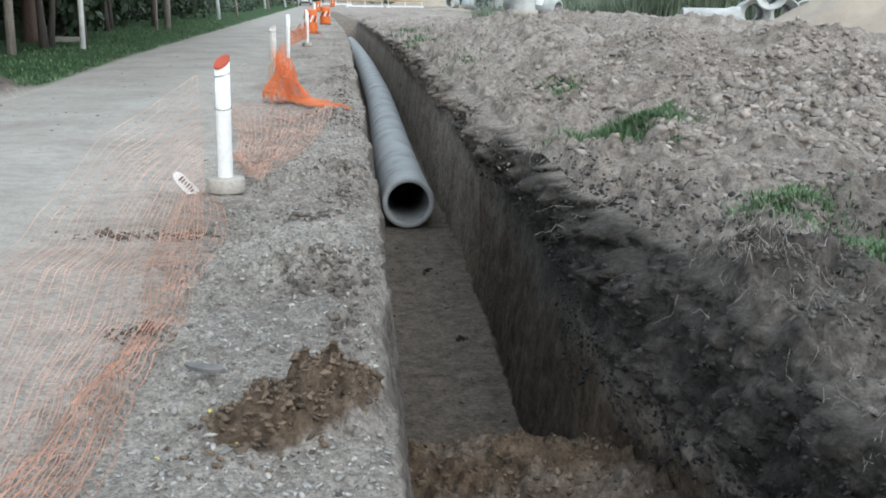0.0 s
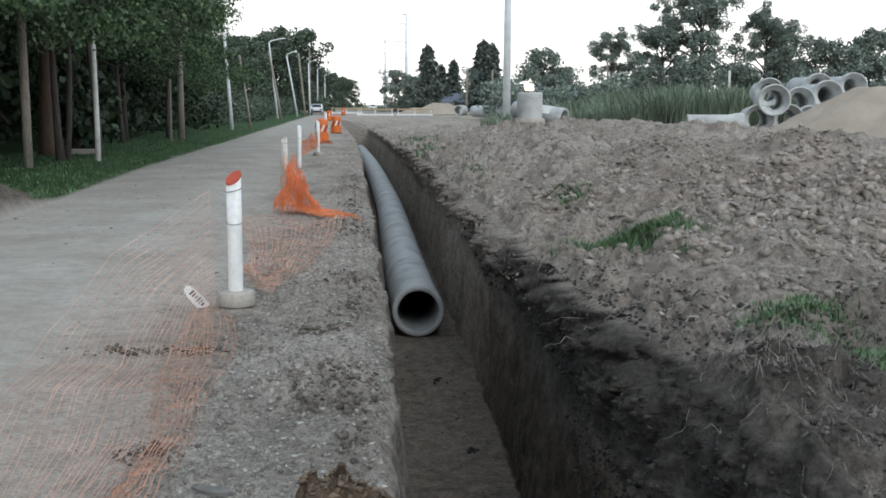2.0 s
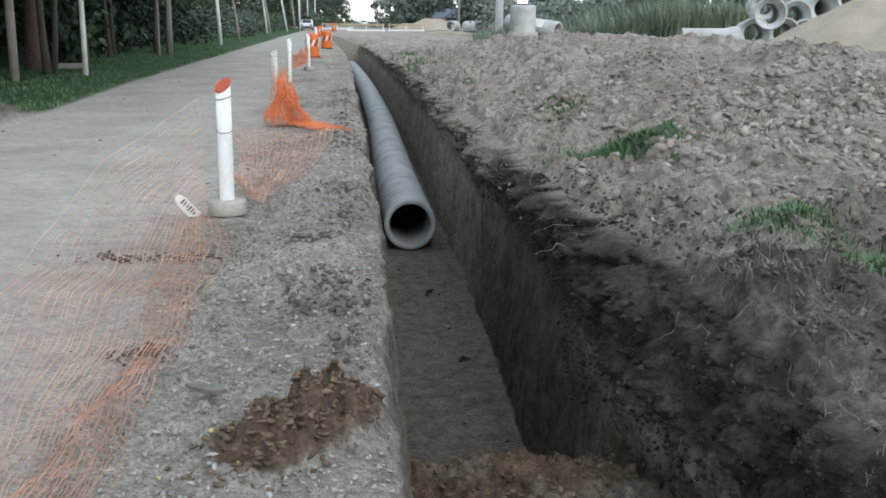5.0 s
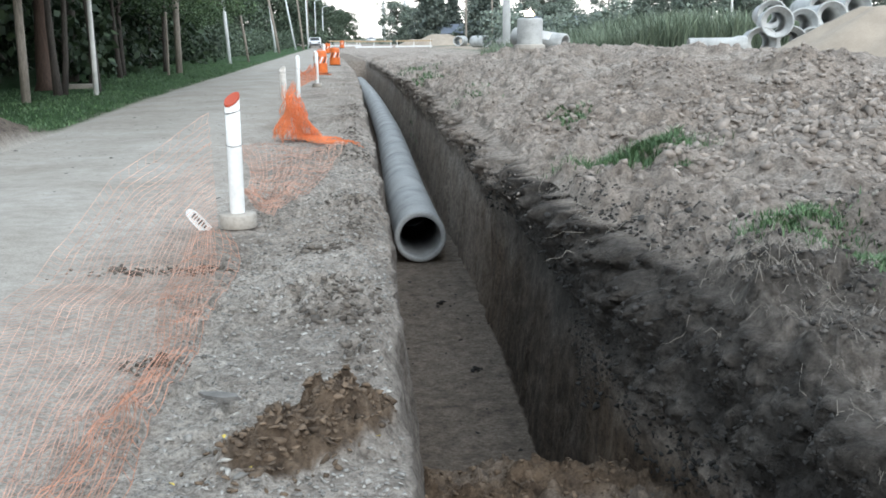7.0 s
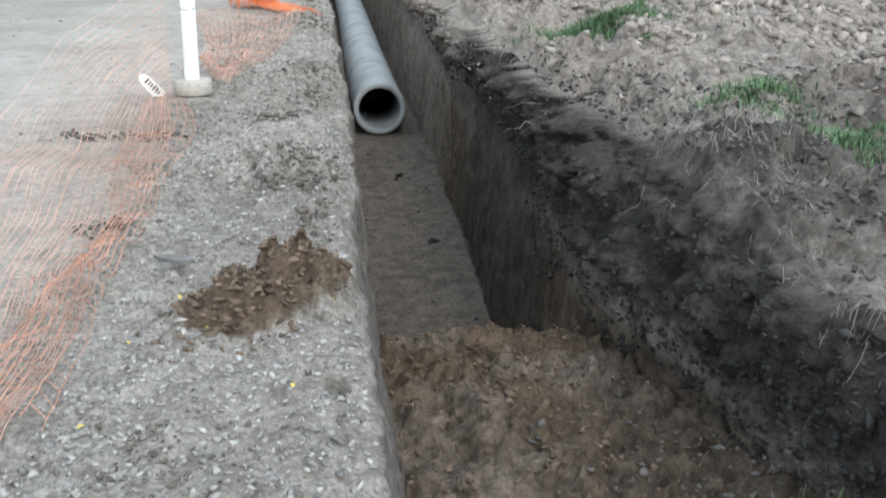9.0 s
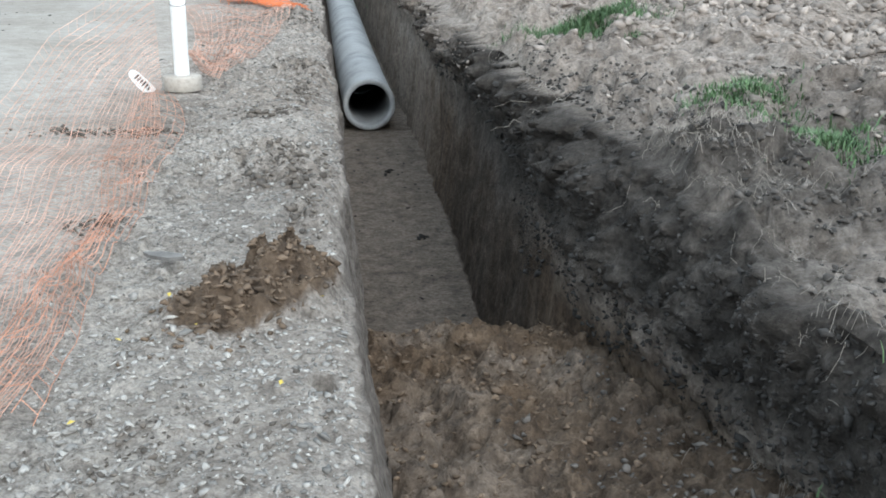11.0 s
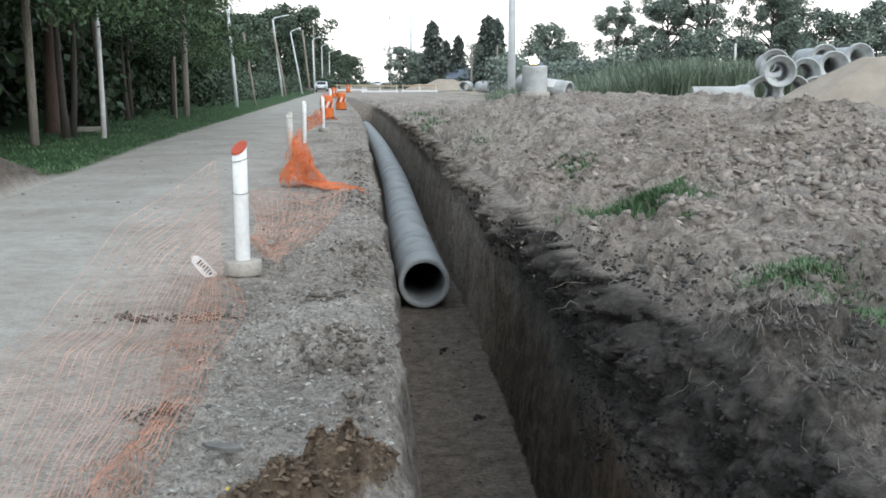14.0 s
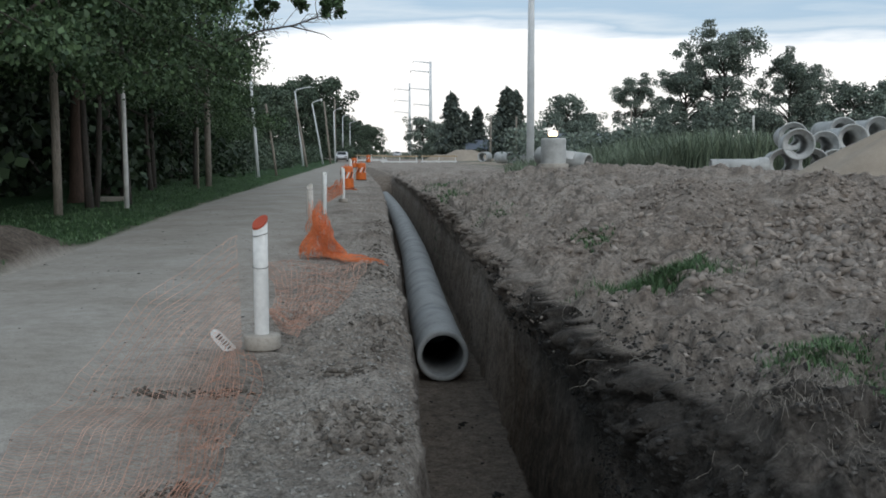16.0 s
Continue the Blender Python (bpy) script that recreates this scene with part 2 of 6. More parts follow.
# ---------------------------------------------------------------- mesh helpers
class Shape:
    """Collects the faces of one mesh."""

    def __init__(self):
        self.v, self.f = [], []

    def add(self, verts, faces):
        k = len(self.v)
        self.v += [tuple(p) for p in verts]
        self.f += [tuple(i + k for i in q) for q in faces]
        return self

    def box(self, c, s, m=None):
        pts = [Vector((c[0] + s[0] * (i - 0.5), c[1] + s[1] * (j - 0.5), c[2] + s[2] * (k - 0.5))) for i in (0, 1) for j in (0, 1) for k in (0, 1)]
        if m:
            pts = [m @ p for p in pts]
        return self.add(pts, [(0, 1, 3, 2), (4, 6, 7, 5), (0, 4, 5, 1), (2, 3, 7, 6), (0, 2, 6, 4), (1, 5, 7, 3)])

    def tube(self, pts, radii, n=8, caps=True):
        pts = [Vector(p) for p in pts]
        if isinstance(radii, (int, float)):
            radii = [radii] * len(pts)
        verts, faces = [], []
        side = None
        for i, p in enumerate(pts):
            d = (pts[min(i + 1, len(pts) - 1)] - pts[max(i - 1, 0)]).normalized()
            if side is None:
                side = d.orthogonal().normalized()
            side = (side - d * side.dot(d)).normalized()
            up = d.cross(side)
            verts += [p + (side * math.cos(a) + up * math.sin(a)) * radii[i] for a in (2 * math.pi * j / n for j in range(n))]
        for i in range(len(pts) - 1):
            for j in range(n):
                a, b = i * n + j, i * n + (j + 1) % n
                faces.append((a, b, b + n, a + n))
        if caps:
            faces.append(tuple(range(n - 1, -1, -1)))
            faces.append(tuple((len(pts) - 1) * n + j for j in range(n)))
        return self.add(verts, faces)

    def lathe(self, profile, n=32, m=None, closed=False):
        """A profile of (radius, height) turned about z."""
        verts = [Vector((r * math.cos(2 * math.pi * j / n), r * math.sin(2 * math.pi * j / n), z)) for r, z in profile for j in range(n)]
        if m:
            verts = [m @ p for p in verts]
        faces = []
        k = len(profile)
        for i in range(k if closed else k - 1):
            for j in range(n):
                a, b = i * n + j, i * n + (j + 1) % n
                c, d = ((i + 1) % k) * n + (j + 1) % n, ((i + 1) % k) * n + j
                faces.append((a, b, c, d))
        return self.add(verts, faces)

    def mesh(self, name, smooth=False):
        me = bpy.data.meshes.new(name)
        me.from_pydata(self.v, [], self.f)
        if smooth:
            me.polygons.foreach_set("use_smooth", [True] * len(me.polygons))
        me.update()
        return me


def quad_mesh(name, verts, quads, smooth=False):
    """A mesh from arrays of places and of four-cornered faces."""
    me = bpy.data.meshes.new(name)
    verts, quads = np.asarray(verts, dtype=np.float32), np.asarray(quads, dtype=np.int32)
    n = quads.shape[1]
    me.vertices.add(len(verts))
    me.vertices.foreach_set("co", verts.ravel())
    me.loops.add(quads.size)
    me.loops.foreach_set("vertex_index", quads.ravel())
    me.polygons.add(len(quads))
    me.polygons.foreach_set("loop_start", np.arange(0, quads.size, n, dtype=np.int32))
    if smooth:
        me.polygons.foreach_set("use_smooth", np.ones(len(quads), dtype=bool))
    me.update(calc_edges=True)
    return me


def part(name, shape, mat, parent=None, label="", smooth=False, m=None):
    """One mesh object under a thing, or a thing of its own."""
    me = shape if isinstance(shape, bpy.types.Mesh) else shape.mesh(name, smooth)
    if not me.materials:
        me.materials.append(mat)
    ob = new(name, me)
    ob.parent = parent
    if m:
        ob.matrix_basis = m
    if label:
        tagged(ob, label)
    return ob


def thing(name, label, category, m=None, group="", kind=""):
    ob = new(name)
    ob.empty_display_size = 0.2
    if m:
        ob.matrix_basis = m
    return tagged(ob, label, category, group, kind)


# ---------------------------------------------------------------- noise on arrays
def lattice(ix, iy, iz, seed):
    h = (ix.astype(np.int64) * 374761393 + iy.astype(np.int64) * 668265263 + iz.astype(np.int64) * 2147483647 + seed * 974634533) & 0xFFFFFFFF
    h = ((h ^ (h >> 13)) * 1274126177) & 0xFFFFFFFF
    h = ((h ^ (h >> 16)) * 2246822519) & 0xFFFFFFFF
    return ((h ^ (h >> 15)) & 0xFFFFFF) / float(0xFFFFFF)


def smooth_noise(x, y, z, seed=0):
    """Value noise from -1 to 1."""
    x, y, z = np.broadcast_arrays(x, y, z)
    x0, y0, z0 = np.floor(x), np.floor(y), np.floor(z)
    u, v, w = (q * q * (3 - 2 * q) for q in (x - x0, y - y0, z - z0))
    out = 0
    for i in (0, 1):
        for j in (0, 1):
            for k in (0, 1):
                out = out + lattice(x0 + i, y0 + j, z0 + k, seed) * (u if i else 1 - u) * (v if j else 1 - v) * (w if k else 1 - w)
    return out * 2 - 1


def fractal(x, y, z, octaves=4, seed=0):
    out, a = 0, 1.0
    for o in range(octaves):
        out = out + a * smooth_noise(x * 2 ** o, y * 2 ** o, z * 2 ** o, seed + o)
        a *= 0.5
    return out / 1.6


def lumps(x, y, z, seed=0):
    """Rounded clods, 1 at a clod's middle, falling to 0 at its rim; and a random number for each clod."""
    x, y, z = np.broadcast_arrays(x, y, z)
    x0, y0, z0 = np.floor(x), np.floor(y), np.floor(z)
    best = np.full(x.shape, 9.0)
    tone = np.zeros(x.shape)
    for i in (-1, 0, 1):
        for j in (-1, 0, 1):
            for k in (-1, 0, 1):
                a, b, c = x0 + i, y0 + j, z0 + k
                d = (a + lattice(a, b, c, seed) - x) ** 2 + (b + lattice(a, b, c, seed + 1) - y) ** 2 + (c + lattice(a, b, c, seed + 2) - z) ** 2
                near = d < best
                best = np.where(near, d, best)
                tone = np.where(near, lattice(a, b, c, seed + 3), tone)
    return np.clip(1 - best / 0.55, 0, 1) ** 0.5, tone


def step(x, a, b):
    q = np.clip((x - a) / (b - a), 0, 1)
    return q * q * (3 - 2 * q)


# ---------------------------------------------------------------- the ground: one sheet with the trench cut into it
FLOOR_Z, PIPE_Y, PIPE_R, TRENCH_END = -1.55, 13.4, 0.34, 64.0


def bend(y):
    """The trench's slow turn, far off."""
    return -0.0005 * np.maximum(y - 35, 0) ** 2


def rim_left(y):
    return np.interp(y, [0, 2.4, 4, 6, 9, 35], [0.17, 0.185, 0.225, 0.28, 0.315, 0.445]) + bend(y) + 0.035 * smooth_noise(y * 0.9, 0, 0, 5) + 0.03 * fractal(y * 3.1, 0, 0, 4, 6)


def slack_left(y):
    """How far the road-side wall leans back: more by the fill."""
    return 0.06 + 0.09 * (1 - step(y, 4.6, 6.4))


def foot_right(y):
    return np.interp(y, [1, 2, 3.2, 3.95, 4.9, 5.6, 7, 9.5, 13, 27, 35], [1.95, 1.86, 1.73, 1.63, 1.48, 1.40, 1.31, 1.42, 1.50, 1.60, 1.62]) + bend(y)


def road_edge(y):
    return -4.7 + 0.32 * (1 - step(y, 12.5, 26))


def rim_off(y):
    return np.interp(y, [2, 3.2, 4, 5, 6, 7, 9.5], [0.03, 0.06, 0.16, 0.32, 0.38, 0.34, 0.24])


def floor_z(y):
    fill = np.interp(y, [-3, 0.2, 1.5, 3.0, 4.2, 4.9, 5.25, 6.2], [0, -0.10, -0.42, -0.66, -0.81, -0.89, -1.02, FLOOR_Z])
    out = np.where(y < 6.4, fill, FLOOR_Z)
    return out * (1 - step(y, TRENCH_END - 2, TRENCH_END + 1))


def bank(x, y):
    """The spread spoil on the field's side: low by the trench, a metre high farther on."""
    rise = 0.10 + 0.035 * np.clip(y, 0, 27)
    off = x - (1.65 + bend(y))
    lip = np.interp(y, [1.5, 3.2, 4.2, 5.5], [0.0, 0.05, 0.14, 0.22])
    side = lip + (rise - lip) * step(off, 0.0, 1.6)
    z = np.where(y < 12, side, 0.22 + (rise - 0.22) * step(off, 0.0, 3.2))
    fall = 1 - step(y, 29, 40)
    z = z * (0.16 + 0.84 * fall)
    z = z * step(y, -6, 1)
    z = z * (1 - 0.8 * step(x, 30, 60))
    z = z - 0.16 * step(y, 20.5, 25) * (1 - step(x, 7.5, 9.5)) * step(x, 2.5, 4.0) * fall
    # the ridge of clods, and lesser heaves
    crest = y - 13.8 - 0.7 * (x - 4.6) - 0.5 * np.sin(1.7 * x)
    z = z + 0.54 * np.exp(-((x - 6.6) / 2.9) ** 2 - (crest / np.where(crest < 0, 0.75, 1.7)) ** 2) * (0.75 + 0.25 * np.sin(2.9 * x + 1))
    z = z + 0.26 * np.exp(-((x - 3.2) / 0.8) ** 2 - ((y - 15.2) / 0.9) ** 2) + 0.16 * np.exp(-((x - 4.6) / 1.4) ** 2 - ((y - 8.8) / 0.8) ** 2)
    z = z + 0.22 * np.exp(-((x - 7.5) / 1.5) ** 2 - ((y - 21.0) / 1.2) ** 2) - 0.26 * step(y, 24.5, 27) * step(x, 8.5, 10) * fall
    z = z + 0.20 * np.exp(-((x - 3.4) / 0.9) ** 2 - ((y - 19.5) / 1.6) ** 2) + 0.16 * np.exp(-((x - 4.4) / 1.2) ** 2 - ((y - 24.0) / 1.2) ** 2)
    return z


def ground_rows():
    ys = list(np.arange(-8, 2.0, 0.2)) + list(np.arange(2.0, 7.0, 0.022)) + list(np.arange(7.0, 12.0, 0.032))
    while ys[-1] < 70:
        ys.append(ys[-1] + 0.0056 * ys[-1])
    while ys[-1] < 3000:
        ys.append(ys[-1] * 1.09)
    return np.array([-900.0, -200.0, -60.0, -20.0] + ys)


YS = ground_rows()
R0 = len(YS)


def spans():
    """The columns of the sheet: name and how many."""
    return [("verge", 44), ("road", 44), ("shoulder", 100), ("trench_wall_left", 20), ("trench_floor", 64), ("trench_wall_right", 88), ("spoil_bank", 380), ("field", 22)]


def ground_sheet():
    y = YS[:, None]
    rl = rim_left(y)
    fz = floor_z(y)
    fr = foot_right(y)
    deep = np.clip(-fz / 1.2, 0, 1)
    cols = []
    for name, n in spans():
        s = np.linspace(0, 1, n, endpoint=False)[None, :]
        if name == "verge":
            x = road_edge(y) - np.where(s < 0.25, 6 + 1900 * ((0.25 - s) / 0.25) ** 3, 6 * (1 - s) / 0.75) + 0 * y
            z = 0.10 * step(-x, 4.7, 6.0) + 0 * y
        elif name == "road":
            x = road_edge(y) + (-1.3 - road_edge(y)) * s
            z = 0.03 * np.sin(s * math.pi) + 0 * y
        elif name == "shoulder":
            x = -1.3 + (rl + 1.3) * (1 - (1 - s) ** 1.15)
            z = (-0.07 * step(x - rl, -0.24, 0.0) - 0.04 * step(x - rl, -0.05, 0.0)) * deep
        elif name == "trench_wall_left":
            x = rl + slack_left(y) * s * deep ** 0.3
            z = -0.11 * deep + (fz + 0.11 * deep) * s
        elif name == "trench_floor":
            lean = slack_left(y) * deep ** 0.3
            x = rl + lean + (fr - rl - lean) * s
            z = fz + 0 * s
        elif name == "trench_wall_right":
            top = bank(fr + rim_off(y), y)
            z = fz + (top - fz) * s
            q = np.broadcast_to(s, (R0, n))
            steep = step(y, 5.6, 7.2)
            back = steep * np.interp(q, [0, 0.5, 0.8, 0.95, 1.0], [0, 0.34, 0.66, 0.80, 1.0]) + (1 - steep) * np.interp(q, [0, 0.55, 0.75, 0.88, 1.0], [0, 0.14, 0.26, 0.46, 1.0])
            x = fr + back * rim_off(y)
        elif name == "spoil_bank":
            q = s ** 2.1
            x = fr + rim_off(y) + 17.0 * q
            z = bank(x, y)
        else:
            x = fr + rim_off(y) + 17.0 + 1900 * s ** 3
            z = bank(x, y)
        cols.append((name, x + 0 * z, z + 0 * x))
    X = np.hstack([c[1] for c in cols])
    Z = np.hstack([c[2] for c in cols])
    who = np.concatenate([[i] * c[1].shape[1] for i, c in enumerate(cols)])
    Y = np.broadcast_to(y, X.shape).copy()
    near = (1 - step(Y, 40, 110)) * step(Y, -8, 1)
    f1 = fractal(X * 0.9, Y * 0.9, Z * 0.9, 4, 11)
    f2 = fractal(X * 5, Y * 5, Z * 5, 4, 21)
    f3 = fractal(X * 5, Y * 5, Z * 5, 2, 21)
    c1, t1 = lumps(X * 4.2, Y * 4.2, Z * 4.2, 31)
    c2, t2 = lumps(X * 11, Y * 11, Z * 11, 41)
    c3, t3 = lumps(X * 26, Y * 26, Z * 26, 51)
    W = lambda *names: np.isin(who, [i for i, (n, _) in enumerate(spans()) if n in names])[None, :] * 1.0
    dz, dx = np.zeros(X.shape), np.zeros(X.shape)
    # road: packed, with shallow ruts
    dz += W("road") * (0.012 * f1 + 0.004 * f2 + 0.012 * np.sin((X + 0.15 * np.sin(Y * 0.21)) * 4.1))
    # shoulder: crushed gravel and trodden clods
    patch = step(fractal(X * 1.7, Y * 1.1, 0 * X, 3, 61), -0.05, 0.5)
    fade = step(X, -1.3, -0.8)
    dz += W("shoulder") * fade * (0.035 * f1 + 0.03 * f3 + 0.075 * c2 * patch * t2 ** 1.5 + 0.016 * c3 * t3)
    # the brown heap thrown out on the shoulder, and a clod heap by the net
    ca, sa = math.cos(0.95), math.sin(0.95)
    hx, hy = (X + 0.12) * ca + (Y - 3.52) * sa, -(X + 0.12) * sa + (Y - 3.52) * ca
    heap = np.exp(-(hx / 0.42) ** 2 - (hy / 0.175) ** 2) * W("shoulder")
    heap = heap * step(heap, 0.08, 0.45)
    dz += heap * (0.085 + 0.10 * c2 * t2 + 0.07 * f3 + 0.04 * c3 * t3)
    hole = (1 - step(np.hypot(X - 0.08, Y - 2.85), 0.026, 0.046)) * W('shoulder')
    dz -= 0.26 * hole
    for px, py, pr, ph in ((-0.2, 5.5, 0.26, 0.09), (0.0, 5.0, 0.2, 0.09), (0.08, 4.45, 0.12, 0.06), (-0.05, 8.6, 0.35, 0.06), (0.05, 12.6, 0.4, 0.06), (0.0, 17.0, 0.5, 0.07)):
        g = np.exp(-((X - px) ** 2 + ((Y - py) * 0.8) ** 2) / pr ** 2) * W("shoulder")
        dz += g * (ph * 0.4 + ph * c2 + 0.02 * f2)
    # walls
    lower = step(Z, -0.5, 0.1)
    streak = fractal(0 * X, Y * 3.2, Z * 0.35, 4, 71)
    dx += W("trench_wall_left") * (0.025 * f2 + 0.02 * c2) * deep
    top_edge = 1 - step(np.abs(Z - 0.22), 0.0, 0.12)
    soft = 1 - step(Y, 4.2, 6.4)
    lip = step(Z, -0.42, 0.05)
    crumb = np.maximum(lip, soft * step(Z, -0.75, -0.35))
    flute = fractal(0 * X, Y * 5.5, Z * 0.45, 4, 72)
    dx += W("trench_wall_right") * deep * (0.05 * f1 + 0.045 * streak + 0.018 * flute * step(Y, 5, 8) + 0.012 * f2 + (0.08 * f2 - 0.17 * c1 * t1 - 0.11 * c2 * t2 - 0.03 * c3 * t3) * crumb)
    dz += W("trench_wall_right") * top_edge * deep * 0.05 * f1
    over = step(Z, -0.12, 0.16) * step(Y, 5.4, 7.0) * (1 - step(Y, 24, 34))
    dx += W("trench_wall_right") * deep * over * (0.13 * fractal(0 * X, Y * 1.9, Z * 2.0, 4, 73) - 0.06 * c1 * t1)
    # the spur where the dark topsoil leans out
    dx += W("trench_wall_right") * deep * -0.10 * np.exp(-((Y - 10.6) / 0.5) ** 2) * step(Z, -0.9, 0.1)
    # floor and fill
    onfill = 1 - step(Y, 5.6, 6.3)
    dz += W("trench_floor") * (0.02 * f1 + 0.008 * f2 + onfill * (0.07 * f1 + 0.06 * f2 + 0.09 * c1 * t1 + 0.09 * c2 * t2 + 0.04 * c3 * t3))
    dz += W("trench_floor") * (1 - onfill) * 0.02 * c2 * patch
    # bank: broken clods, heaves, crumbs
    off = X - foot_right(Y) - rim_off(Y)
    rag = 0.4 + 0.6 * step(fractal(X * 0.6, Y * 0.45, 0 * X, 3, 81), -0.35, 0.25)
    inb = W("spoil_bank", "field") * step(off, -0.02, 0.07)
    heave = fractal(X * 0.5, Y * 0.33, 0 * X, 3, 105) * step(Y, 10, 15)
    dz += inb * (0.24 * heave + 0.20 * f1 + 0.075 * f3 + 0.08 * fractal(X * 2.2, Y * 2.0, 0 * X, 2, 101) + rag * (0.14 * c1 * t1 ** 1.5 + 0.055 * c2 * t2) + 0.008 * c3 * t3)
    dz += W("verge") * (0.05 * f1 + 0.02 * f2) * step(-X, 4.7, 5.3)
    mound = np.exp(-((X + 5.05) / 0.55) ** 2 - ((Y - 14.2) / 1.9) ** 2) * W("verge")
    dz += mound * (0.42 + 0.08 * c1 + 0.04 * c2)
    X, Z = X + dx * near, Z + dz * near
    # which soil lies where: dark topsoil with painted shade, brown subsoil, grey gravel, turf
    n3 = fractal(X * 1.6, Y * 1.6, Z * 1.6, 4, 91)
    wr = W("trench_wall_right")
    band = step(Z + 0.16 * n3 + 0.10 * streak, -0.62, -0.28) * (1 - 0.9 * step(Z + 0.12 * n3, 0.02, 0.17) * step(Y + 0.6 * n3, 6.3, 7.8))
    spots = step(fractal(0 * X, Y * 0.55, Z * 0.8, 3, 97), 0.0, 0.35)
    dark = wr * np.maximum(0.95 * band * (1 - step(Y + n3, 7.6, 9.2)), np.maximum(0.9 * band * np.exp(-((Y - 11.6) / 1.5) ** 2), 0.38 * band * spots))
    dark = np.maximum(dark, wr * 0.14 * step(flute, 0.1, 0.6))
    # last term tones the trench floor darker: its shade is put into the colour
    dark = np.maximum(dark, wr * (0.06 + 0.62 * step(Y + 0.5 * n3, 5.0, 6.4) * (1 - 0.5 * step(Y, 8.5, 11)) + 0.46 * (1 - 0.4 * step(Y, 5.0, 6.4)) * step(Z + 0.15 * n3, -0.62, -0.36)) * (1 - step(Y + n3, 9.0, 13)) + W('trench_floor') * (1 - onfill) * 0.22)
    reach = 0.30 + 3.2 * (1 - step(Y, 3.4, 7.0))
    slope = W('spoil_bank', 'field') * (1 - step(off + 0.35 * n3, reach - 0.25, reach + 0.45)) * (1 - step(Y + 1.4 * n3, 4.6, 6.4)) * step(Y, -2, 1)
    dark = np.maximum(dark, slope * (0.80 + 0.3 * np.clip(f2, -1, 1)) * (1 - 0.72 * (1 - step(Y, 3.2, 4.0)) * step(off, 0.02, 0.25) - 0.45 * step(Y, 3.2, 4.0) * step(off, 0.4, 1.1)))
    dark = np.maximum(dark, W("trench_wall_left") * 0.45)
    dark = np.maximum(dark, W('trench_floor') * onfill * 0.42 * step(X - 1.05 + 0.5 * n3 - 0.35 * step(Y, 3.6, 4.6) + 0.5 * step(Y, 4.8, 5.3), -0.2, 0.3))
    dark = np.maximum(dark, inb * 0.22 * step(fractal(X * 0.8, Y * 0.6, 0 * X, 3, 95), 0.15, 0.6))
    # the small burrow's inner shade is painted in with the dark soil weight
    dark = np.maximum(dark, step(hole, 0.15, 0.5))
    brown = wr * (1 - step(Z + 0.2 * n3, -0.75, -0.35)) * (0.95 - 0.62 * step(Y + n3, 8.5, 13)) + wr * 0.12 * step(Y, 8, 12)
    brown = np.maximum(brown, W("trench_floor") * (onfill * (0.72 + 0.26 * step(n3, -0.4, 0.2)) + (1 - onfill) * 0.55))
    dark = dark * (1 - step(heap, 0.1, 0.25))
    brown = np.maximum(brown, step(heap, 0.12, 0.3) * 0.95)
    brown = np.maximum(brown, step(mound, 0.02, 0.2) * 0.5)
    dark = np.maximum(dark, step(mound, 0.02, 0.2) * 0.45)
    ridge = np.exp(-((X - 5.6) / 2.8) ** 2 - ((Y - 12.0 - 0.35 * (X - 5)) / 3.8) ** 2)
    brown = np.maximum(brown, inb * ridge * 0.5 * step(n3, -0.3, 0.3))
    # gaps between the bank's clods darkened: crease shade painted through the topsoil weight
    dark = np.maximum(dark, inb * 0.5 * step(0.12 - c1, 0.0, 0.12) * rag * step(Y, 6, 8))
    rimside = W('shoulder') * step(X - rl + 0.3 * n3, -0.75, -0.1) * step(Y, 0.5, 2.0)
    dark = np.maximum(dark, rimside * 0.26 * step(f2 + 0.5 * f1, -0.1, 0.5))
    damp = W('shoulder') * step(fractal(X * 1.3, Y * 0.9, 0 * X, 4, 67), -0.05, 0.55) * fade
    dark = np.maximum(dark, 0.24 * damp * (1 - step(heap, 0.1, 0.25)))
    brown = np.maximum(brown, W('shoulder') * 0.30 * step(fractal(X * 0.9, Y * 0.7, 0 * X, 3, 69), 0.0, 0.5) * step(Y, 4.2, 6))
    grey = W("shoulder") * (0.75 + 0.25 * n3) * (1 - 0.5 * rimside) * (1 - 0.45 * step(Y, 6.5, 11)) + W("road") * (0.95 - 0.6 * step(X, -2.4, -1.4)) + W("trench_floor") * 0.35 + inb * 0.2 * step(n3, 0, 0.5)
    turf = W("verge") * step(road_edge(Y) - X + 0.25 * n3, -0.05, 0.22) * (1 - step(mound, 0.12, 0.35))
    turf = np.maximum(turf, W("field") * 0.6 * step(Y, 34, 50))
    turf = np.maximum(turf, W("spoil_bank") * 0.55 * step(Y, 33, 42) * step(X, 7, 13) * step(n3 + 0.3, -0.1, 0.4))
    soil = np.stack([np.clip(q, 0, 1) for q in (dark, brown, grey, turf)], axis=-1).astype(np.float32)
    packed = np.clip(W('road') * (1 - 0.45 * step(X + 0.3 * n3, -2.4, -1.5)) + W('shoulder') * 0.5 * (1 - step(X + 0.3 * n3, -1.2, -0.6)), 0, 1).astype(np.float32)
    return X, Y, Z, soil, who, packed


GX, GY, GZ, SOIL, WHO, PACKED = ground_sheet()


GXM = np.maximum.accumulate(GX, axis=1)


def ground_z(x, y):
    """The height of the ground at a place off the trench walls."""
    i = int(np.clip(np.searchsorted(YS, y), 1, R0 - 1))
    i = i if abs(YS[i] - y) < abs(YS[i - 1] - y) else i - 1
    return float(np.interp(x, GXM[i], GZ[i]))


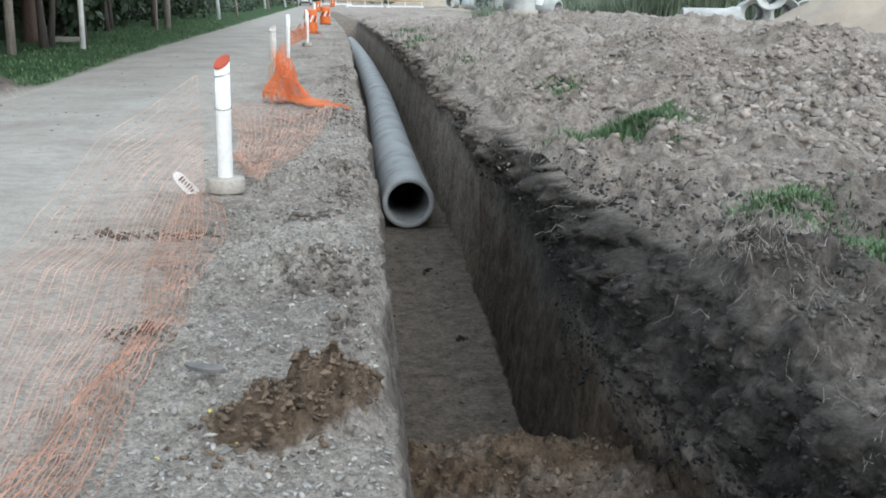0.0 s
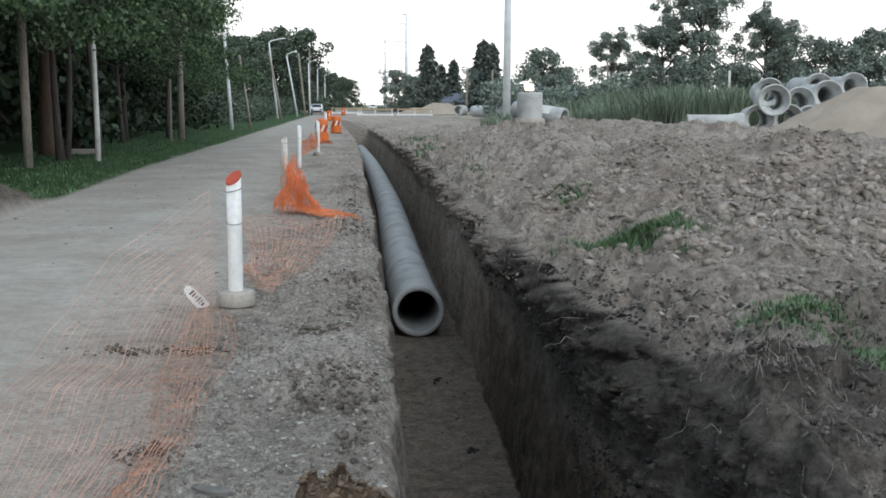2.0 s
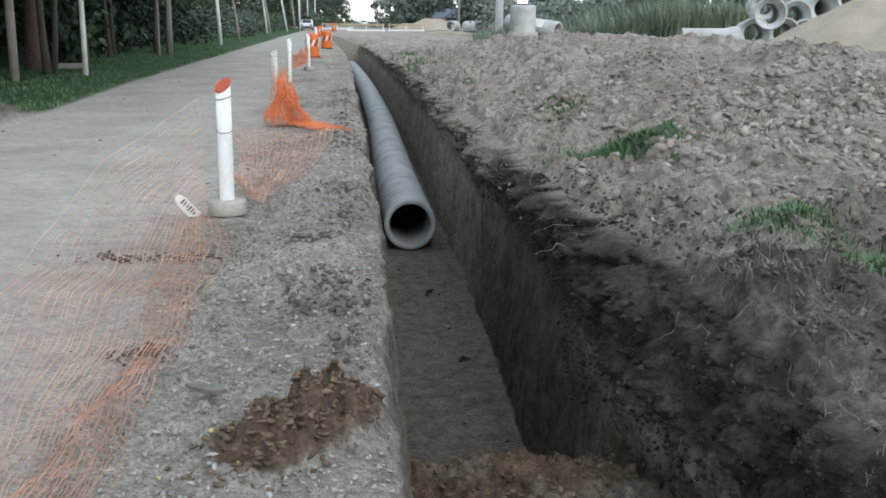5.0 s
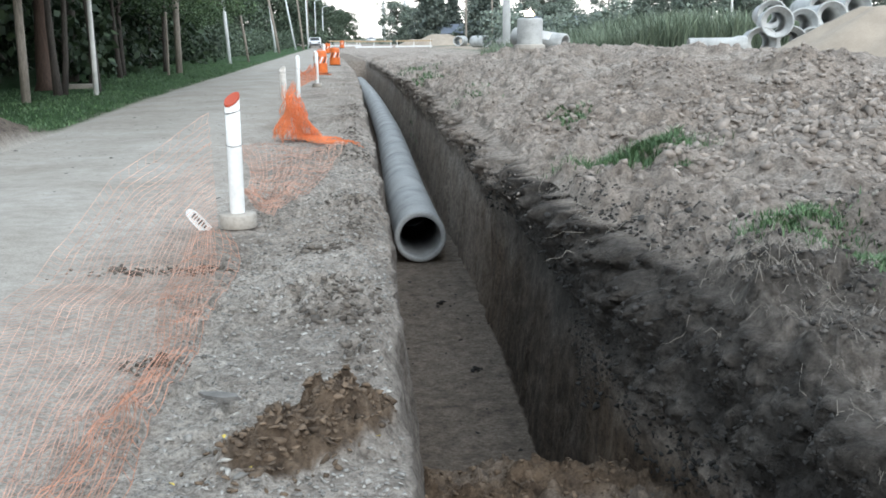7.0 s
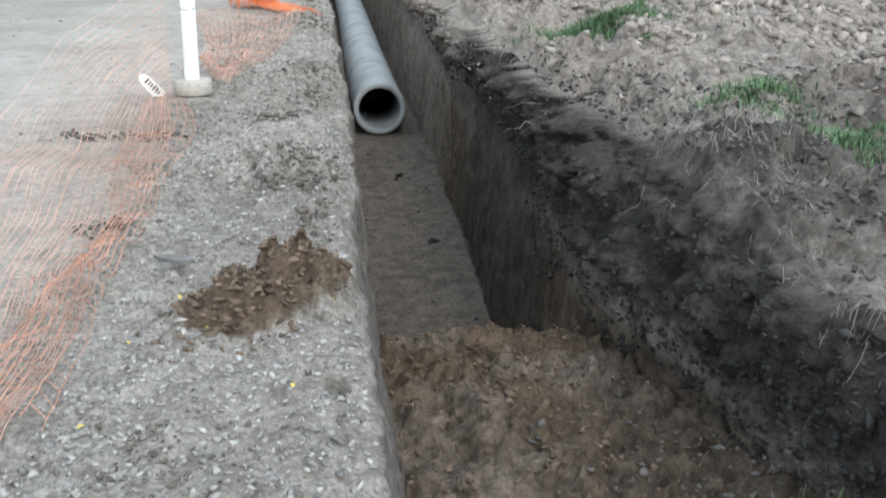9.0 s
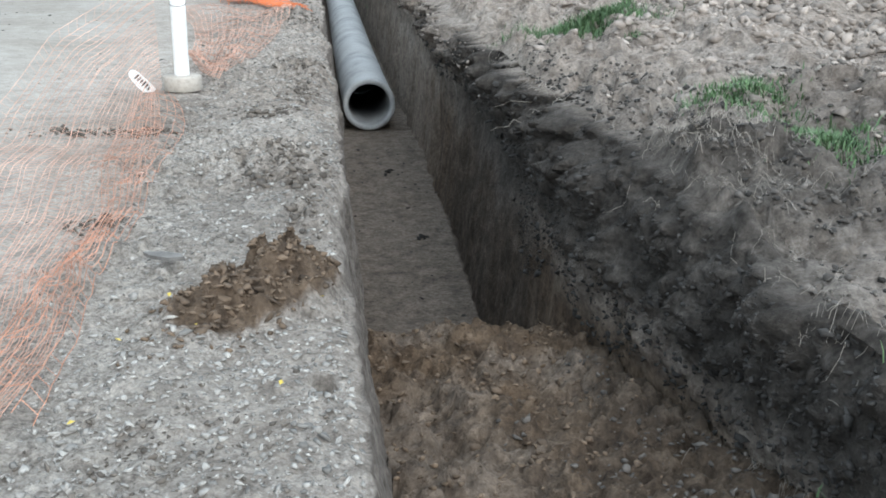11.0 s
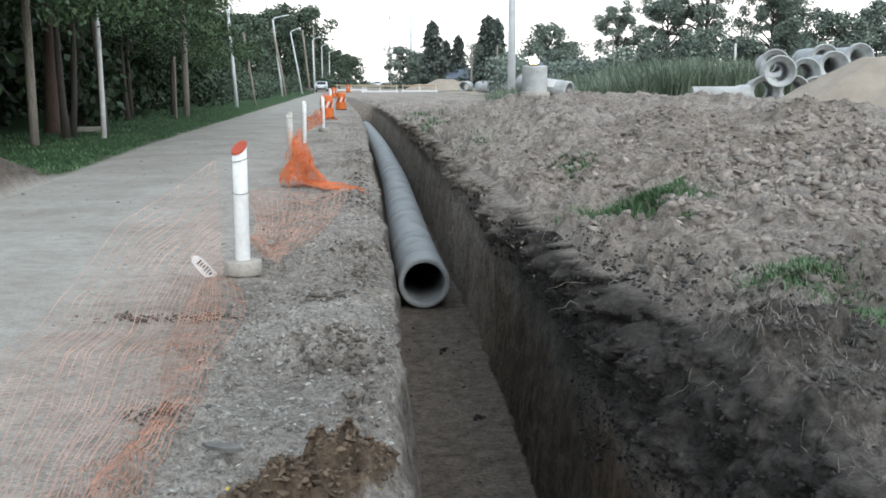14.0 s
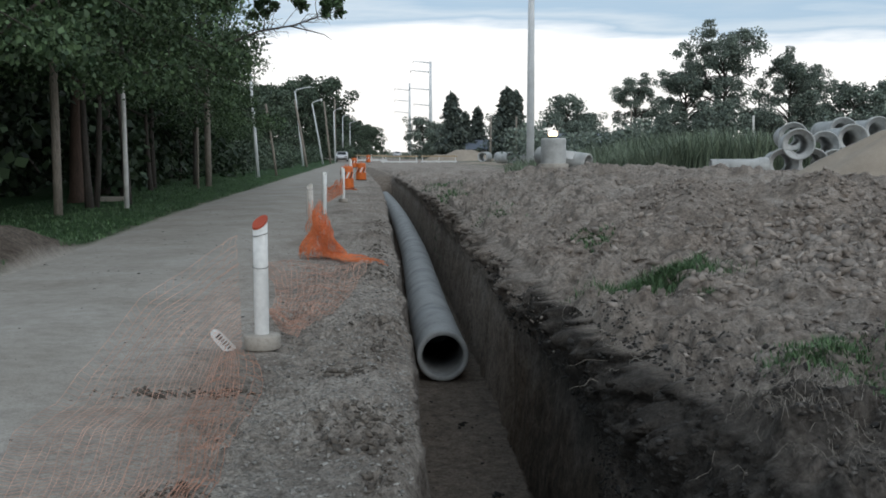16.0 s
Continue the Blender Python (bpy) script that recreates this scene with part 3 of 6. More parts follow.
SHEET_LABELS = {
    "verge": ("ground_verge", "grassy roadside verge under the trees with a low earth mound", "grass verge"),
    "road": ("road", "pale packed dirt road with faint wheel ruts", "road"),
    "shoulder": ("ground_shoulder", "grey gravelly earth strip between the road and the trench", "ground"),
    "trench_wall_left": ("wall_trench_road_side", "steep cut earth wall of the trench on the road side", "trench wall"),
    "trench_floor": ("floor_trench", "flat shade-toned earth floor of the trench with brown loose fill at one end", "trench floor"),
    "trench_wall_right": ("wall_trench_field_side", "tall cut earth wall with dark topsoil over brown subsoil", "trench wall"),
    "spoil_bank": ("ground_spoil_bank", "uneven bank of dry tan spoil full of broken clods", "earth bank"),
    "field": ("ground_field", "wide rough field reaching to the horizon", "field"),
}
SHEET = {}


def lay_ground():
    total = GX.shape[1]
    for i, (name, n) in enumerate(spans()):
        c = np.where(WHO == i)[0]
        a, b = c[0], min(c[-1] + 2, total)
        x, y, z, s = (q[:, a:b] for q in (GX, GY, GZ, SOIL))
        w = b - a
        idx = np.arange(R0 * w).reshape(R0, w)
        quads = np.stack([idx[:-1, :-1], idx[:-1, 1:], idx[1:, 1:], idx[1:, :-1]], axis=-1).reshape(-1, 4)
        me = quad_mesh(name, np.stack([x, y, z], -1).reshape(-1, 3), quads, True)
        att = me.attributes.new("soil_and_shade", 'FLOAT_COLOR', 'POINT')
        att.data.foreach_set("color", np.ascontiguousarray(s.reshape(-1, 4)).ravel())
        pk = me.attributes.new("packed", 'FLOAT', 'POINT')
        pk.data.foreach_set("value", np.ascontiguousarray(PACKED[:, a:b].reshape(-1)))
        nm, lab, cat = SHEET_LABELS[name]
        SHEET[name] = tagged(part(nm, me, EARTH), lab, cat, kind="structure")


lay_ground()


# ---------------------------------------------------------------- the pipeline in the trench
def pipe_axis(y):
    return float(0.93 + 0.2 * step(np.array(y), 13.4, 30.0) + bend(np.array(y)))


def pipe_length(length, r_out, r_in, bell=0.0, n=40):
    """A concrete pipe along +y from its open end: chamfered lips, a bell where it has one, and a bore."""
    s = Shape()
    prof = [(r_in, 0.0), (r_in + 0.012, -0.0)]
    if bell:
        prof = [(r_out + bell - 0.05, 0.10), (r_out + bell - 0.045, 0.012), (r_out + bell - 0.03, 0.0), (r_out + bell - 0.015, 0.0), (r_out + bell, 0.015),
                (r_out + bell, 0.20), (r_out + bell * 0.6, 0.27), (r_out, 0.36), (r_out, length - 0.02), (r_out - 0.015, length), (r_in, length), (r_in, 0.11)]
    else:
        prof = [(r_in + 0.004, 0.0), (r_out - 0.022, 0.0), (r_out - 0.006, 0.006), (r_out + 0.004, 0.02), (r_out + 0.006, 0.10), (r_out, 0.13), (r_out, length * 0.5),
                (r_out, length - 0.03), (r_out - 0.014, length - 0.012), (r_in, length - 0.012), (r_in, 0.01)]
    return s.lathe(prof, n, pose(0, 0, 0, -90, 0, 0), closed=True).mesh("concrete_pipe", True)


def lay_pipeline():
    me = pipe_length(2.4, PIPE_R, 0.275)
    first = None
    y, rnd = PIPE_Y, random.Random(4)
    while y < TRENCH_END - 3:
        x0, x1 = pipe_axis(y), pipe_axis(y + 2.4)
        m = pose(x0, y, FLOOR_Z + PIPE_R + 0.012, 0, rnd.uniform(0, 360), -math.degrees(math.atan2(x1 - x0, 2.4)))
        ob = part("concrete_pipe", me, PIPE, m=m)
        tagged(ob, "grey concrete drain pipe laid end to end on the trench floor" if first else "grey concrete drain pipe with its open end showing in the trench", "pipe", "pipes laid in the trench")
        first = ob
        y += 2.4


lay_pipeline()


# ---------------------------------------------------------------- marker posts
def marker_post(x, y, h=0.95, base=True, lean=0.0, turn=0.0, label="", wires=(0.62, 0.86), pvc=None, r=0.055, cap=True):
    z = max(ground_z(x + i * 0.1, y + j * 0.1) for i in (-1, 0, 1) for j in (-1, 0, 1)) - 0.004
    top = thing("marker_post", label or "white tube post with red slanted top in a concrete base", "marker post", pose(x, y, z, 0, lean, turn), "marker posts along the trench")
    k = 0.11 if base else 0.0
    if base:
        b = Shape().lathe([(0.0, 0.0), (0.132, 0.0), (0.138, 0.008), (0.139, 0.095), (0.130, 0.108), (0.06, 0.110), (0.0, 0.110)], 36)
        part("base", b, BASE, top, "round grey concrete base", True)
    n, s = 28, Shape()
    slant = [0.045 * math.sin(2 * math.pi * j / n + 0.6) for j in range(n)]
    ring = lambda rr, zz, sl: [(rr * math.cos(2 * math.pi * j / n), rr * math.sin(2 * math.pi * j / n), zz + (slant[j] if sl else 0)) for j in range(n)]
    v = ring(r, k - 0.02, 0) + ring(r, (h + k) / 2, 0) + ring(r, h, 1) + ring(r - 0.006, h, 1) + ring(r - 0.006, h - 0.1, 1)
    f = [(i * n + j, i * n + (j + 1) % n, (i + 1) * n + (j + 1) % n, (i + 1) * n + j) for i in range(4) for j in range(n)]
    part("tube", s.add(v, f), pvc or PVC, top, "", True)
    if cap:
        c = Shape().add(ring(r - 0.004, h + 0.002, 1) + ring(r + 0.002, h + 0.004, 1) + ring(r + 0.0025, h - 0.012, 1), [tuple(range(n))] + [(i * n + j, i * n + (j + 1) % n, (i + 1) * n + (j + 1) % n, (i + 1) * n + j) for i in (0, 1) for j in range(n)])
        part("cap", c, RED, top, "red painted slanted top")
    for i, w in enumerate(wires):
        pts = [((r + 0.003) * math.cos(a), (r + 0.003) * math.sin(a), w + 0.015 * math.sin(a + i)) for a in (2 * math.pi * j / 24 for j in range(25))]
        part("wire", Shape().tube(pts, 0.0025, 5), WIRE, top, "thin dark tie wire")
    return top


marker_post(-0.82, 7.70)
marker_post(-1.12, 19.2, 0.86, False, -1, 0, "soiled white tube post wrapped with netting", (0.8,), PVC_DIRTY, 0.058, False)
marker_post(-1.13, 25.0, 0.96, False, 1, 40, "white tube post standing in the shoulder's loose earth", (0.7,), None, 0.05, False)
marker_post(-0.84, 30.8, 1.0, True, 0, 80, "white tube post in a concrete base near the striped drums", (), None, 0.055, False)
marker_post(-0.93, 47.0, 1.1, False, 0, 120, "far white tube post beside a striped drum", (), None, 0.055, False)


# ---------------------------------------------------------------- striped drums
def drum(x, y, turn, label):
    top = thing("traffic_drum", label, "traffic drum", pose(x, y, ground_z(x, y), 0, 0, turn), "striped drums along the trench")
    n = 32
    part("body", Shape().lathe([(0.0, 0.03), (0.27, 0.03), (0.275, 0.10), (0.265, 0.38), (0.268, 0.40), (0.255, 0.42), (0.25, 0.80), (0.24, 0.88), (0.20, 0.90), (0.0, 0.90)], n), ORANGE, top, "orange plastic drum body", True)
    part("foot", Shape().lathe([(0.0, 0.0), (0.31, 0.0), (0.31, 0.03), (0.28, 0.05), (0.0, 0.05)], n), TYRE, top, "black rubber foot ring", True)
    part("handle", Shape().tube([(-0.08, 0, 0.89), (-0.07, 0, 0.95), (0.07, 0, 0.95), (0.08, 0, 0.89)], 0.015, 8), ORANGE, top)
    for k in range(12):
        a0 = 2 * math.pi * k / 12
        s = Shape()
        v, m = [], 5
        for i in range(m + 1):
            q = i / m
            for d in (0.0, 0.26):
                a = a0 + d + 0.42 * q
                v.append((0.272 * math.cos(a), 0.272 * math.sin(a), 0.42 + 0.25 * q))
        s.add(v, [(2 * i, 2 * i + 1, 2 * i + 3, 2 * i + 2) for i in range(m)])
        part("stripe", s, WHITE if k % 2 == 0 else BLACK, top, "white slanting stripe" if k % 2 == 0 else "black slanting stripe")


drum(-0.98, 41.5, 20, "orange traffic drum with slanting stripes and netting round its foot")
drum(-0.55, 54.2, 75, "orange traffic drum with slanting stripes by the trench")
drum(-1.6, 96.0, 75, "far orange traffic drum with slanting stripes by the road")
drum(-0.4, 128.0, 75, "far orange traffic drum with slanting stripes by the barrier")


# ---------------------------------------------------------------- orange netting
def net_sheet(name, label, surface, nu, nv, mat, gather=1.0, r=0.0042, seed=1, skip=0.06, group="orange netting"):
    """Knotted plastic netting: nv long strands and nu cross strands over surface(u, v)."""
    rnd = random.Random(seed)
    top = thing(name, label, "safety net", None, group)
    wob = [[rnd.uniform(-1, 1) for _ in range(4)] for _ in range(nv + 1)]

    def at(u, j):
        v = (j / nv) ** gather
        w = wob[j]
        v = v + 0.014 * (w[0] * math.sin(9 * u + 6 * w[1]) + w[2] * math.sin(23 * u + 6 * w[3]))
        return Vector(surface(u, v))

    for j in range(nv + 1):
        part("long_strand", Shape().tube([at(i / nu, j) for i in range(nu + 1)], r, 3, False), mat, top)
    s = Shape()
    for i in range(nu + 1):
        line = []
        for j in range(nv + 1):
            line.append(at(min(1, max(0, i / nu + 0.004 * ((j % 2) * 2 - 1))), j))
            if rnd.random() < skip:
                if len(line) > 1:
                    s.tube(line, r * 0.7, 3, False)
                line = []
        if len(line) > 1:
            s.tube(line, r * 0.7, 3, False)
    tagged(part("weave", s, mat, top), kind="stuff")
    return top


def net_front(u, v):
    """From the first post down on to the shoulder and along the road's edge towards the camera."""
    y = 7.62 - 5.5 * u
    left = np.interp(y, [2, 3.1, 3.8, 5.4, 6.3, 7.0, 7.62], [-1.02, -1.34, -1.50, -1.86, -1.78, -1.55, -0.98])
    right = np.interp(y, [2, 3.1, 3.8, 4.5, 6.0, 7.4, 7.62], [-0.82, -0.76, -0.80, -0.72, -0.78, -0.98, -0.96])
    x = left + (right - left) * v
    g = ground_z(x, y) + 0.012 + 0.02 * (1 + math.sin(5 * x + 3 * y) * math.sin(2.3 * y))
    hang = 0.84 * (1 - v) * max(0.0, 1 - u / 0.30) ** 1.15
    return (x, y, g + hang)


net_sheet("safety_net", "dusty orange net hung from a post, lying on roadside earth", net_front, 100, 28, NET_DUSTY, 0.72, 0.0017)


def net_fold(u, v):
    y = 7.45 - 4.9 * u
    mid = np.interp(y, [2, 3.1, 3.8, 4.5, 6.0, 7.4], [-0.88, -0.82, -0.86, -0.78, -0.86, -0.99])
    x = mid + 0.27 * (v - 0.5) * (1 + 0.4 * math.sin(7 * u)) + 0.03 * math.sin(11 * u)
    return (x, y, ground_z(x, y) + 0.02 + 0.045 * math.sin(math.pi * v) * (1 + 0.5 * math.sin(9 * u)))


net_sheet("safety_net", "gathered fold of orange plastic net along the gravel", net_fold, 64, 7, NET_MID, 1.0, 0.0016, 3, 0.45)


def net_back(u, v):
    """From the first post's foot away to the heap."""
    y = 7.9 + 5.6 * u
    x = -0.72 + (0.30 + 0.42 * u) * (v - 0.5) * 2 * (0.5 + 0.5 * u) + 0.12 * math.sin(3 * u) - 0.02 * u
    return (x, y, ground_z(x, y) + 0.015 + 0.03 * (1 + math.sin(8 * v + 6 * u)) + 0.25 * (1 - v) * max(0, 1 - 5 * u))


net_sheet("safety_net", "slack dusty orange net trailing over the gravel strip", net_back, 56, 18, NET_DUSTY, 1.0, 0.0035, 5, 0.12)


def net_heap(x, y, rad, h, n, label, seed, tail=None):
    rnd = random.Random(seed)
    s = Shape()
    z0 = ground_z(x, y)

    def cone(a, q):
        rr = rad * (1 - q) ** 1.1 * (1 + 0.28 * math.sin(2 * a + seed) + 0.15 * math.sin(5 * a)) + 0.06 * (1 + 0.7 * math.sin(9 * q + 2 * a))
        return Vector((x + rr * math.cos(a) * 0.85, y + rr * math.sin(a), z0 + h * q * (1 - 0.25 * math.sin(a + 0.8))))

    for i in range(n):
        a, q0 = rnd.uniform(0, 2 * math.pi), rnd.uniform(0, 0.2)
        da, q1 = rnd.uniform(-0.7, 0.7), rnd.uniform(0.45, 1.0)
        pts = [cone(a + da * k / 7, q0 + (q1 - q0) * k / 7) + Vector([rnd.uniform(-0.018, 0.018) for _ in range(3)]) for k in range(8)]
        s.tube(pts, 0.0036, 3, False)
    for i in range(n // 3):
        a, q = rnd.uniform(0, 2 * math.pi), rnd.uniform(0.05, 0.9)
        pts = [cone(a + 0.16 * k, q + rnd.uniform(-0.03, 0.03)) + Vector([rnd.uniform(-0.015, 0.015) for _ in range(3)]) for k in range(8)]
        s.tube(pts, 0.0036, 3, False)
    if tail:
        tx, ty, tn = tail
        for i in range(tn):
            o, w = rnd.uniform(-0.3, 0.3), rnd.uniform(0.1, 0.4)
            e = rnd.uniform(0.6, 1.0)
            pts = []
            for k in range(9):
                q = k / 8 * e
                px, py = x + (tx - x) * q, y + (ty - y) * q + o * (1 - 0.3 * q) + 0.05 * math.sin(8 * q + 9 * w)
                pts.append(Vector((px, py, ground_z(px, py) + 0.02 + rnd.uniform(0, 0.05) + 0.12 * w * (1 - q))))
            s.tube(pts, 0.0036, 3, False)
    tagged(part("net_heap", s, NET), label, "safety net", "orange netting")


net_heap(-0.68, 14.4, 0.25, 0.66, 190, "crumpled heap of bright orange safety net on the gravel", 2, (0.24, 13.6, 34))
net_heap(-1.05, 18.9, 0.12, 0.5, 36, "orange net bunched round a soiled post", 5)
net_heap(-1.25, 40.3, 0.45, 0.35, 120, "orange net slumped at the foot of a drum", 7, (-0.5, 39.0, 50))


def net_between(u, v):
    x, y = -1.13 + 0.29 * u, 25.0 + 5.8 * u
    return (x, y, ground_z(x, y) + 0.25 + (0.55 - 1.2 * u * (1 - u)) * v * 0.9)


net_sheet("safety_net", "sagging orange net strung between two posts", net_between, 40, 8, NET, 1.0, 0.006, 8)


def paper_tag():
    """The white printed tag caught in the net."""
    top = thing("paper_tag", "white printed tag caught in the orange net", "tag", pose(-1.115, 7.72, 0.075, -12, 48, 4))
    w, n = 0.043, 8
    edge = [(-0.115, 0.35), (-0.095, 0.75), (-0.05, 0.95), (0.0, 1.0), (0.06, 1.0), (0.09, 1.05), (0.105, 0.9)]
    v = []
    for x, k in edge:
        curl = 0.012 * math.sin(14 * x)
        v += [(x, curl, -w * k), (x, curl + 0.003, w * k)]
    part("sheet", Shape().add(v, [(2 * i, 2 * i + 2, 2 * i + 3, 2 * i + 1) for i in range(len(edge) - 1)]), WHITE, top)
    for k in range(6):
        x = -0.055 + 0.024 * k
        part("print_bar", Shape().box((x, 0.012 * math.sin(14 * x) - 0.003, 0.006), (0.011, 0.002, 0.044 - 0.008 * (k % 3))), BLACK, top, "dark bar of unreadable print")


paper_tag()


# ---------------------------------------------------------------- trees
def crown_mesh(name, clumps, per, size, mat, seed, droop=0.3, shell=0.5):
    """Leaves by the thousand, each a small folded blade, gathered in clumps (x, y, z, radius)."""
    rng = np.random.default_rng(seed)
    c = np.repeat(np.array(clumps), per, axis=0)
    n = len(c)
    d = rng.normal(size=(n, 3))
    d /= np.linalg.norm(d, axis=1, keepdims=True)
    rr = c[:, 3:4] * (shell + (1 - shell) * rng.random((n, 1))) * rng.uniform(0.7, 1.15, (n, 1))
    p = c[:, :3] + d * rr * np.array([1, 1, 0.75])
    a = rng.normal(size=(n, 3)) + np.array([0, 0, -droop])
    a /= np.linalg.norm(a, axis=1, keepdims=True)
    b = np.cross(a, rng.normal(size=(n, 3)))
    b /= np.linalg.norm(b, axis=1, keepdims=True)
    up = np.cross(a, b)
    L = size * rng.uniform(0.6, 1.3, (n, 1))
    w = L * 0.36
    v = np.stack([p, p + a * L * 0.5 + b * w + up * w * 0.25, p + a * L, p + a * L * 0.5 - b * w + up * w * 0.25], 1).reshape(-1, 3)
    q = np.arange(n * 4).reshape(n, 4)
    me = quad_mesh(name, v, q)
    me.materials.append(mat)
    return me


def limb(start, end, rise, rnd, n=6):
    a, b = Vector(start), Vector(end)
    pts = [a.lerp(b, i / n) + Vector((0, 0, rise * math.sin(math.pi * i / n))) for i in range(n + 1)]
    return [p + Vector([rnd.uniform(-0.06, 0.06) for _ in range(3)]) * (0 < i < n) * (b - a).length * 0.4 for i, p in enumerate(pts)]


def broad_tree(h, spread, low, clump_r, n_limbs, per, leaf, leaf_mat, seed, label, trunk_r=0.16, fork=0.35, airy=1.0):
    rnd = random.Random(seed)
    top = thing("tree", label, "tree")
    s = Shape()
    lean = Vector((rnd.uniform(-0.3, 0.3), rnd.uniform(-0.3, 0.3), 0))
    tp = [Vector((0, 0, -0.15)) + lean * q * q + Vector((0, 0, h * 0.8 * q)) + Vector((0.08 * math.sin(5 * q + seed), 0.08 * math.cos(4 * q + seed), 0)) for q in (i / 8 for i in range(9))]
    s.tube(tp, [trunk_r * (1.25 if i == 0 else 1) * (1 - 0.1 * i) for i in range(9)], 10)
    clumps = []
    for k in range(n_limbs):
        q = fork + (1 - fork) * (k + rnd.random() * 0.5) / n_limbs
        i = min(7, int(q * 8))
        st = tp[i].lerp(tp[i + 1], q * 8 - i)
        a = k * 2.4 + rnd.uniform(-0.4, 0.4)
        reach = spread * (1.05 - 0.65 * max(0, q - 0.45)) * rnd.uniform(0.7, 1.1)
        ez = max(low, st.z + h * rnd.uniform(0.0, 0.22) - (0.12 * h if q < 0.5 else 0))
        en = Vector((reach * math.cos(a), reach * math.sin(a), min(h, ez)))
        pts = limb(st, en, 0.08 * h, rnd)
        r0 = trunk_r * 0.5 * (1.15 - q * 0.6)
        s.tube(pts, [r0 * (1 - 0.14 * j) for j in range(len(pts))], 6)
        for j in (2, 3, 4, 5, 6):
            if rnd.random() < 0.9 * airy:
                o = Vector([rnd.uniform(-1, 1) for _ in range(3)]) * clump_r * 0.9
                c = pts[j] + o
                clumps.append((c.x, c.y, max(low, c.z), clump_r * rnd.uniform(0.55, 1.2)))
                if rnd.random() < 0.5:
                    s.tube([pts[j], pts[j].lerp(c, 0.6) + Vector((0, 0, 0.1)), c], [r0 * 0.35, r0 * 0.22, 0.01], 5)
    for k in range(int(6 * airy)):
        clumps.append((rnd.uniform(-0.4, 0.4) * spread, rnd.uniform(-0.4, 0.4) * spread, h * rnd.uniform(0.85, 1.0), clump_r * rnd.uniform(0.6, 1.0)))
    part("trunk", s, BARK, top, "", True)
    part("crown", crown_mesh("crown", clumps, per, leaf, leaf_mat, seed), leaf_mat, top)
    return top


def fir_tree(h, spread, seed, label):
    rnd = random.Random(seed)
    top = thing("tree", label, "tree")
    s = Shape().tube([(0, 0, -0.2), (0, 0, h * 0.5), (0, 0, h)], [0.25, 0.15, 0.03], 8)
    clumps = []
    for k in range(46):
        q = (k + rnd.random()) / 46
        z = h * (0.10 + 0.9 * q)
        r = spread * (1 - q) ** 0.75 * rnd.uniform(0.6, 1.15) + 0.15
        a = k * 2.4
        s.tube([(0, 0, z), (r * 0.6 * math.cos(a), r * 0.6 * math.sin(a), z + 0.1), (r * math.cos(a), r * math.sin(a), z - 0.2)], [0.06, 0.04, 0.015], 5)
        for t in (0.35, 0.65, 0.95):
            clumps.append((r * t * math.cos(a), r * t * math.sin(a), z, 0.26 * spread * (1 - 0.6 * q) + 0.15))
    part("trunk", s, BARK, top, "", True)
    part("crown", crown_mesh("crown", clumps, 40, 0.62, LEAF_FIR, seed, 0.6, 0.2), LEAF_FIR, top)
    return top


def place(ob, x, y, scale=1.0, turn=0.0, z=None, first=False, sz=None, group=""):
    m = pose(x, y, ground_z(x, y) if z is None else z, 0, 0, turn) @ Matrix.Diagonal((scale, scale, sz or scale, 1))
    if first:
        ob.matrix_basis = m
        return ob
    return copy_thing(ob, m @ Matrix.Diagonal((1 / ob.scale[0], 1 / ob.scale[1], 1 / ob.scale[2], 1)))


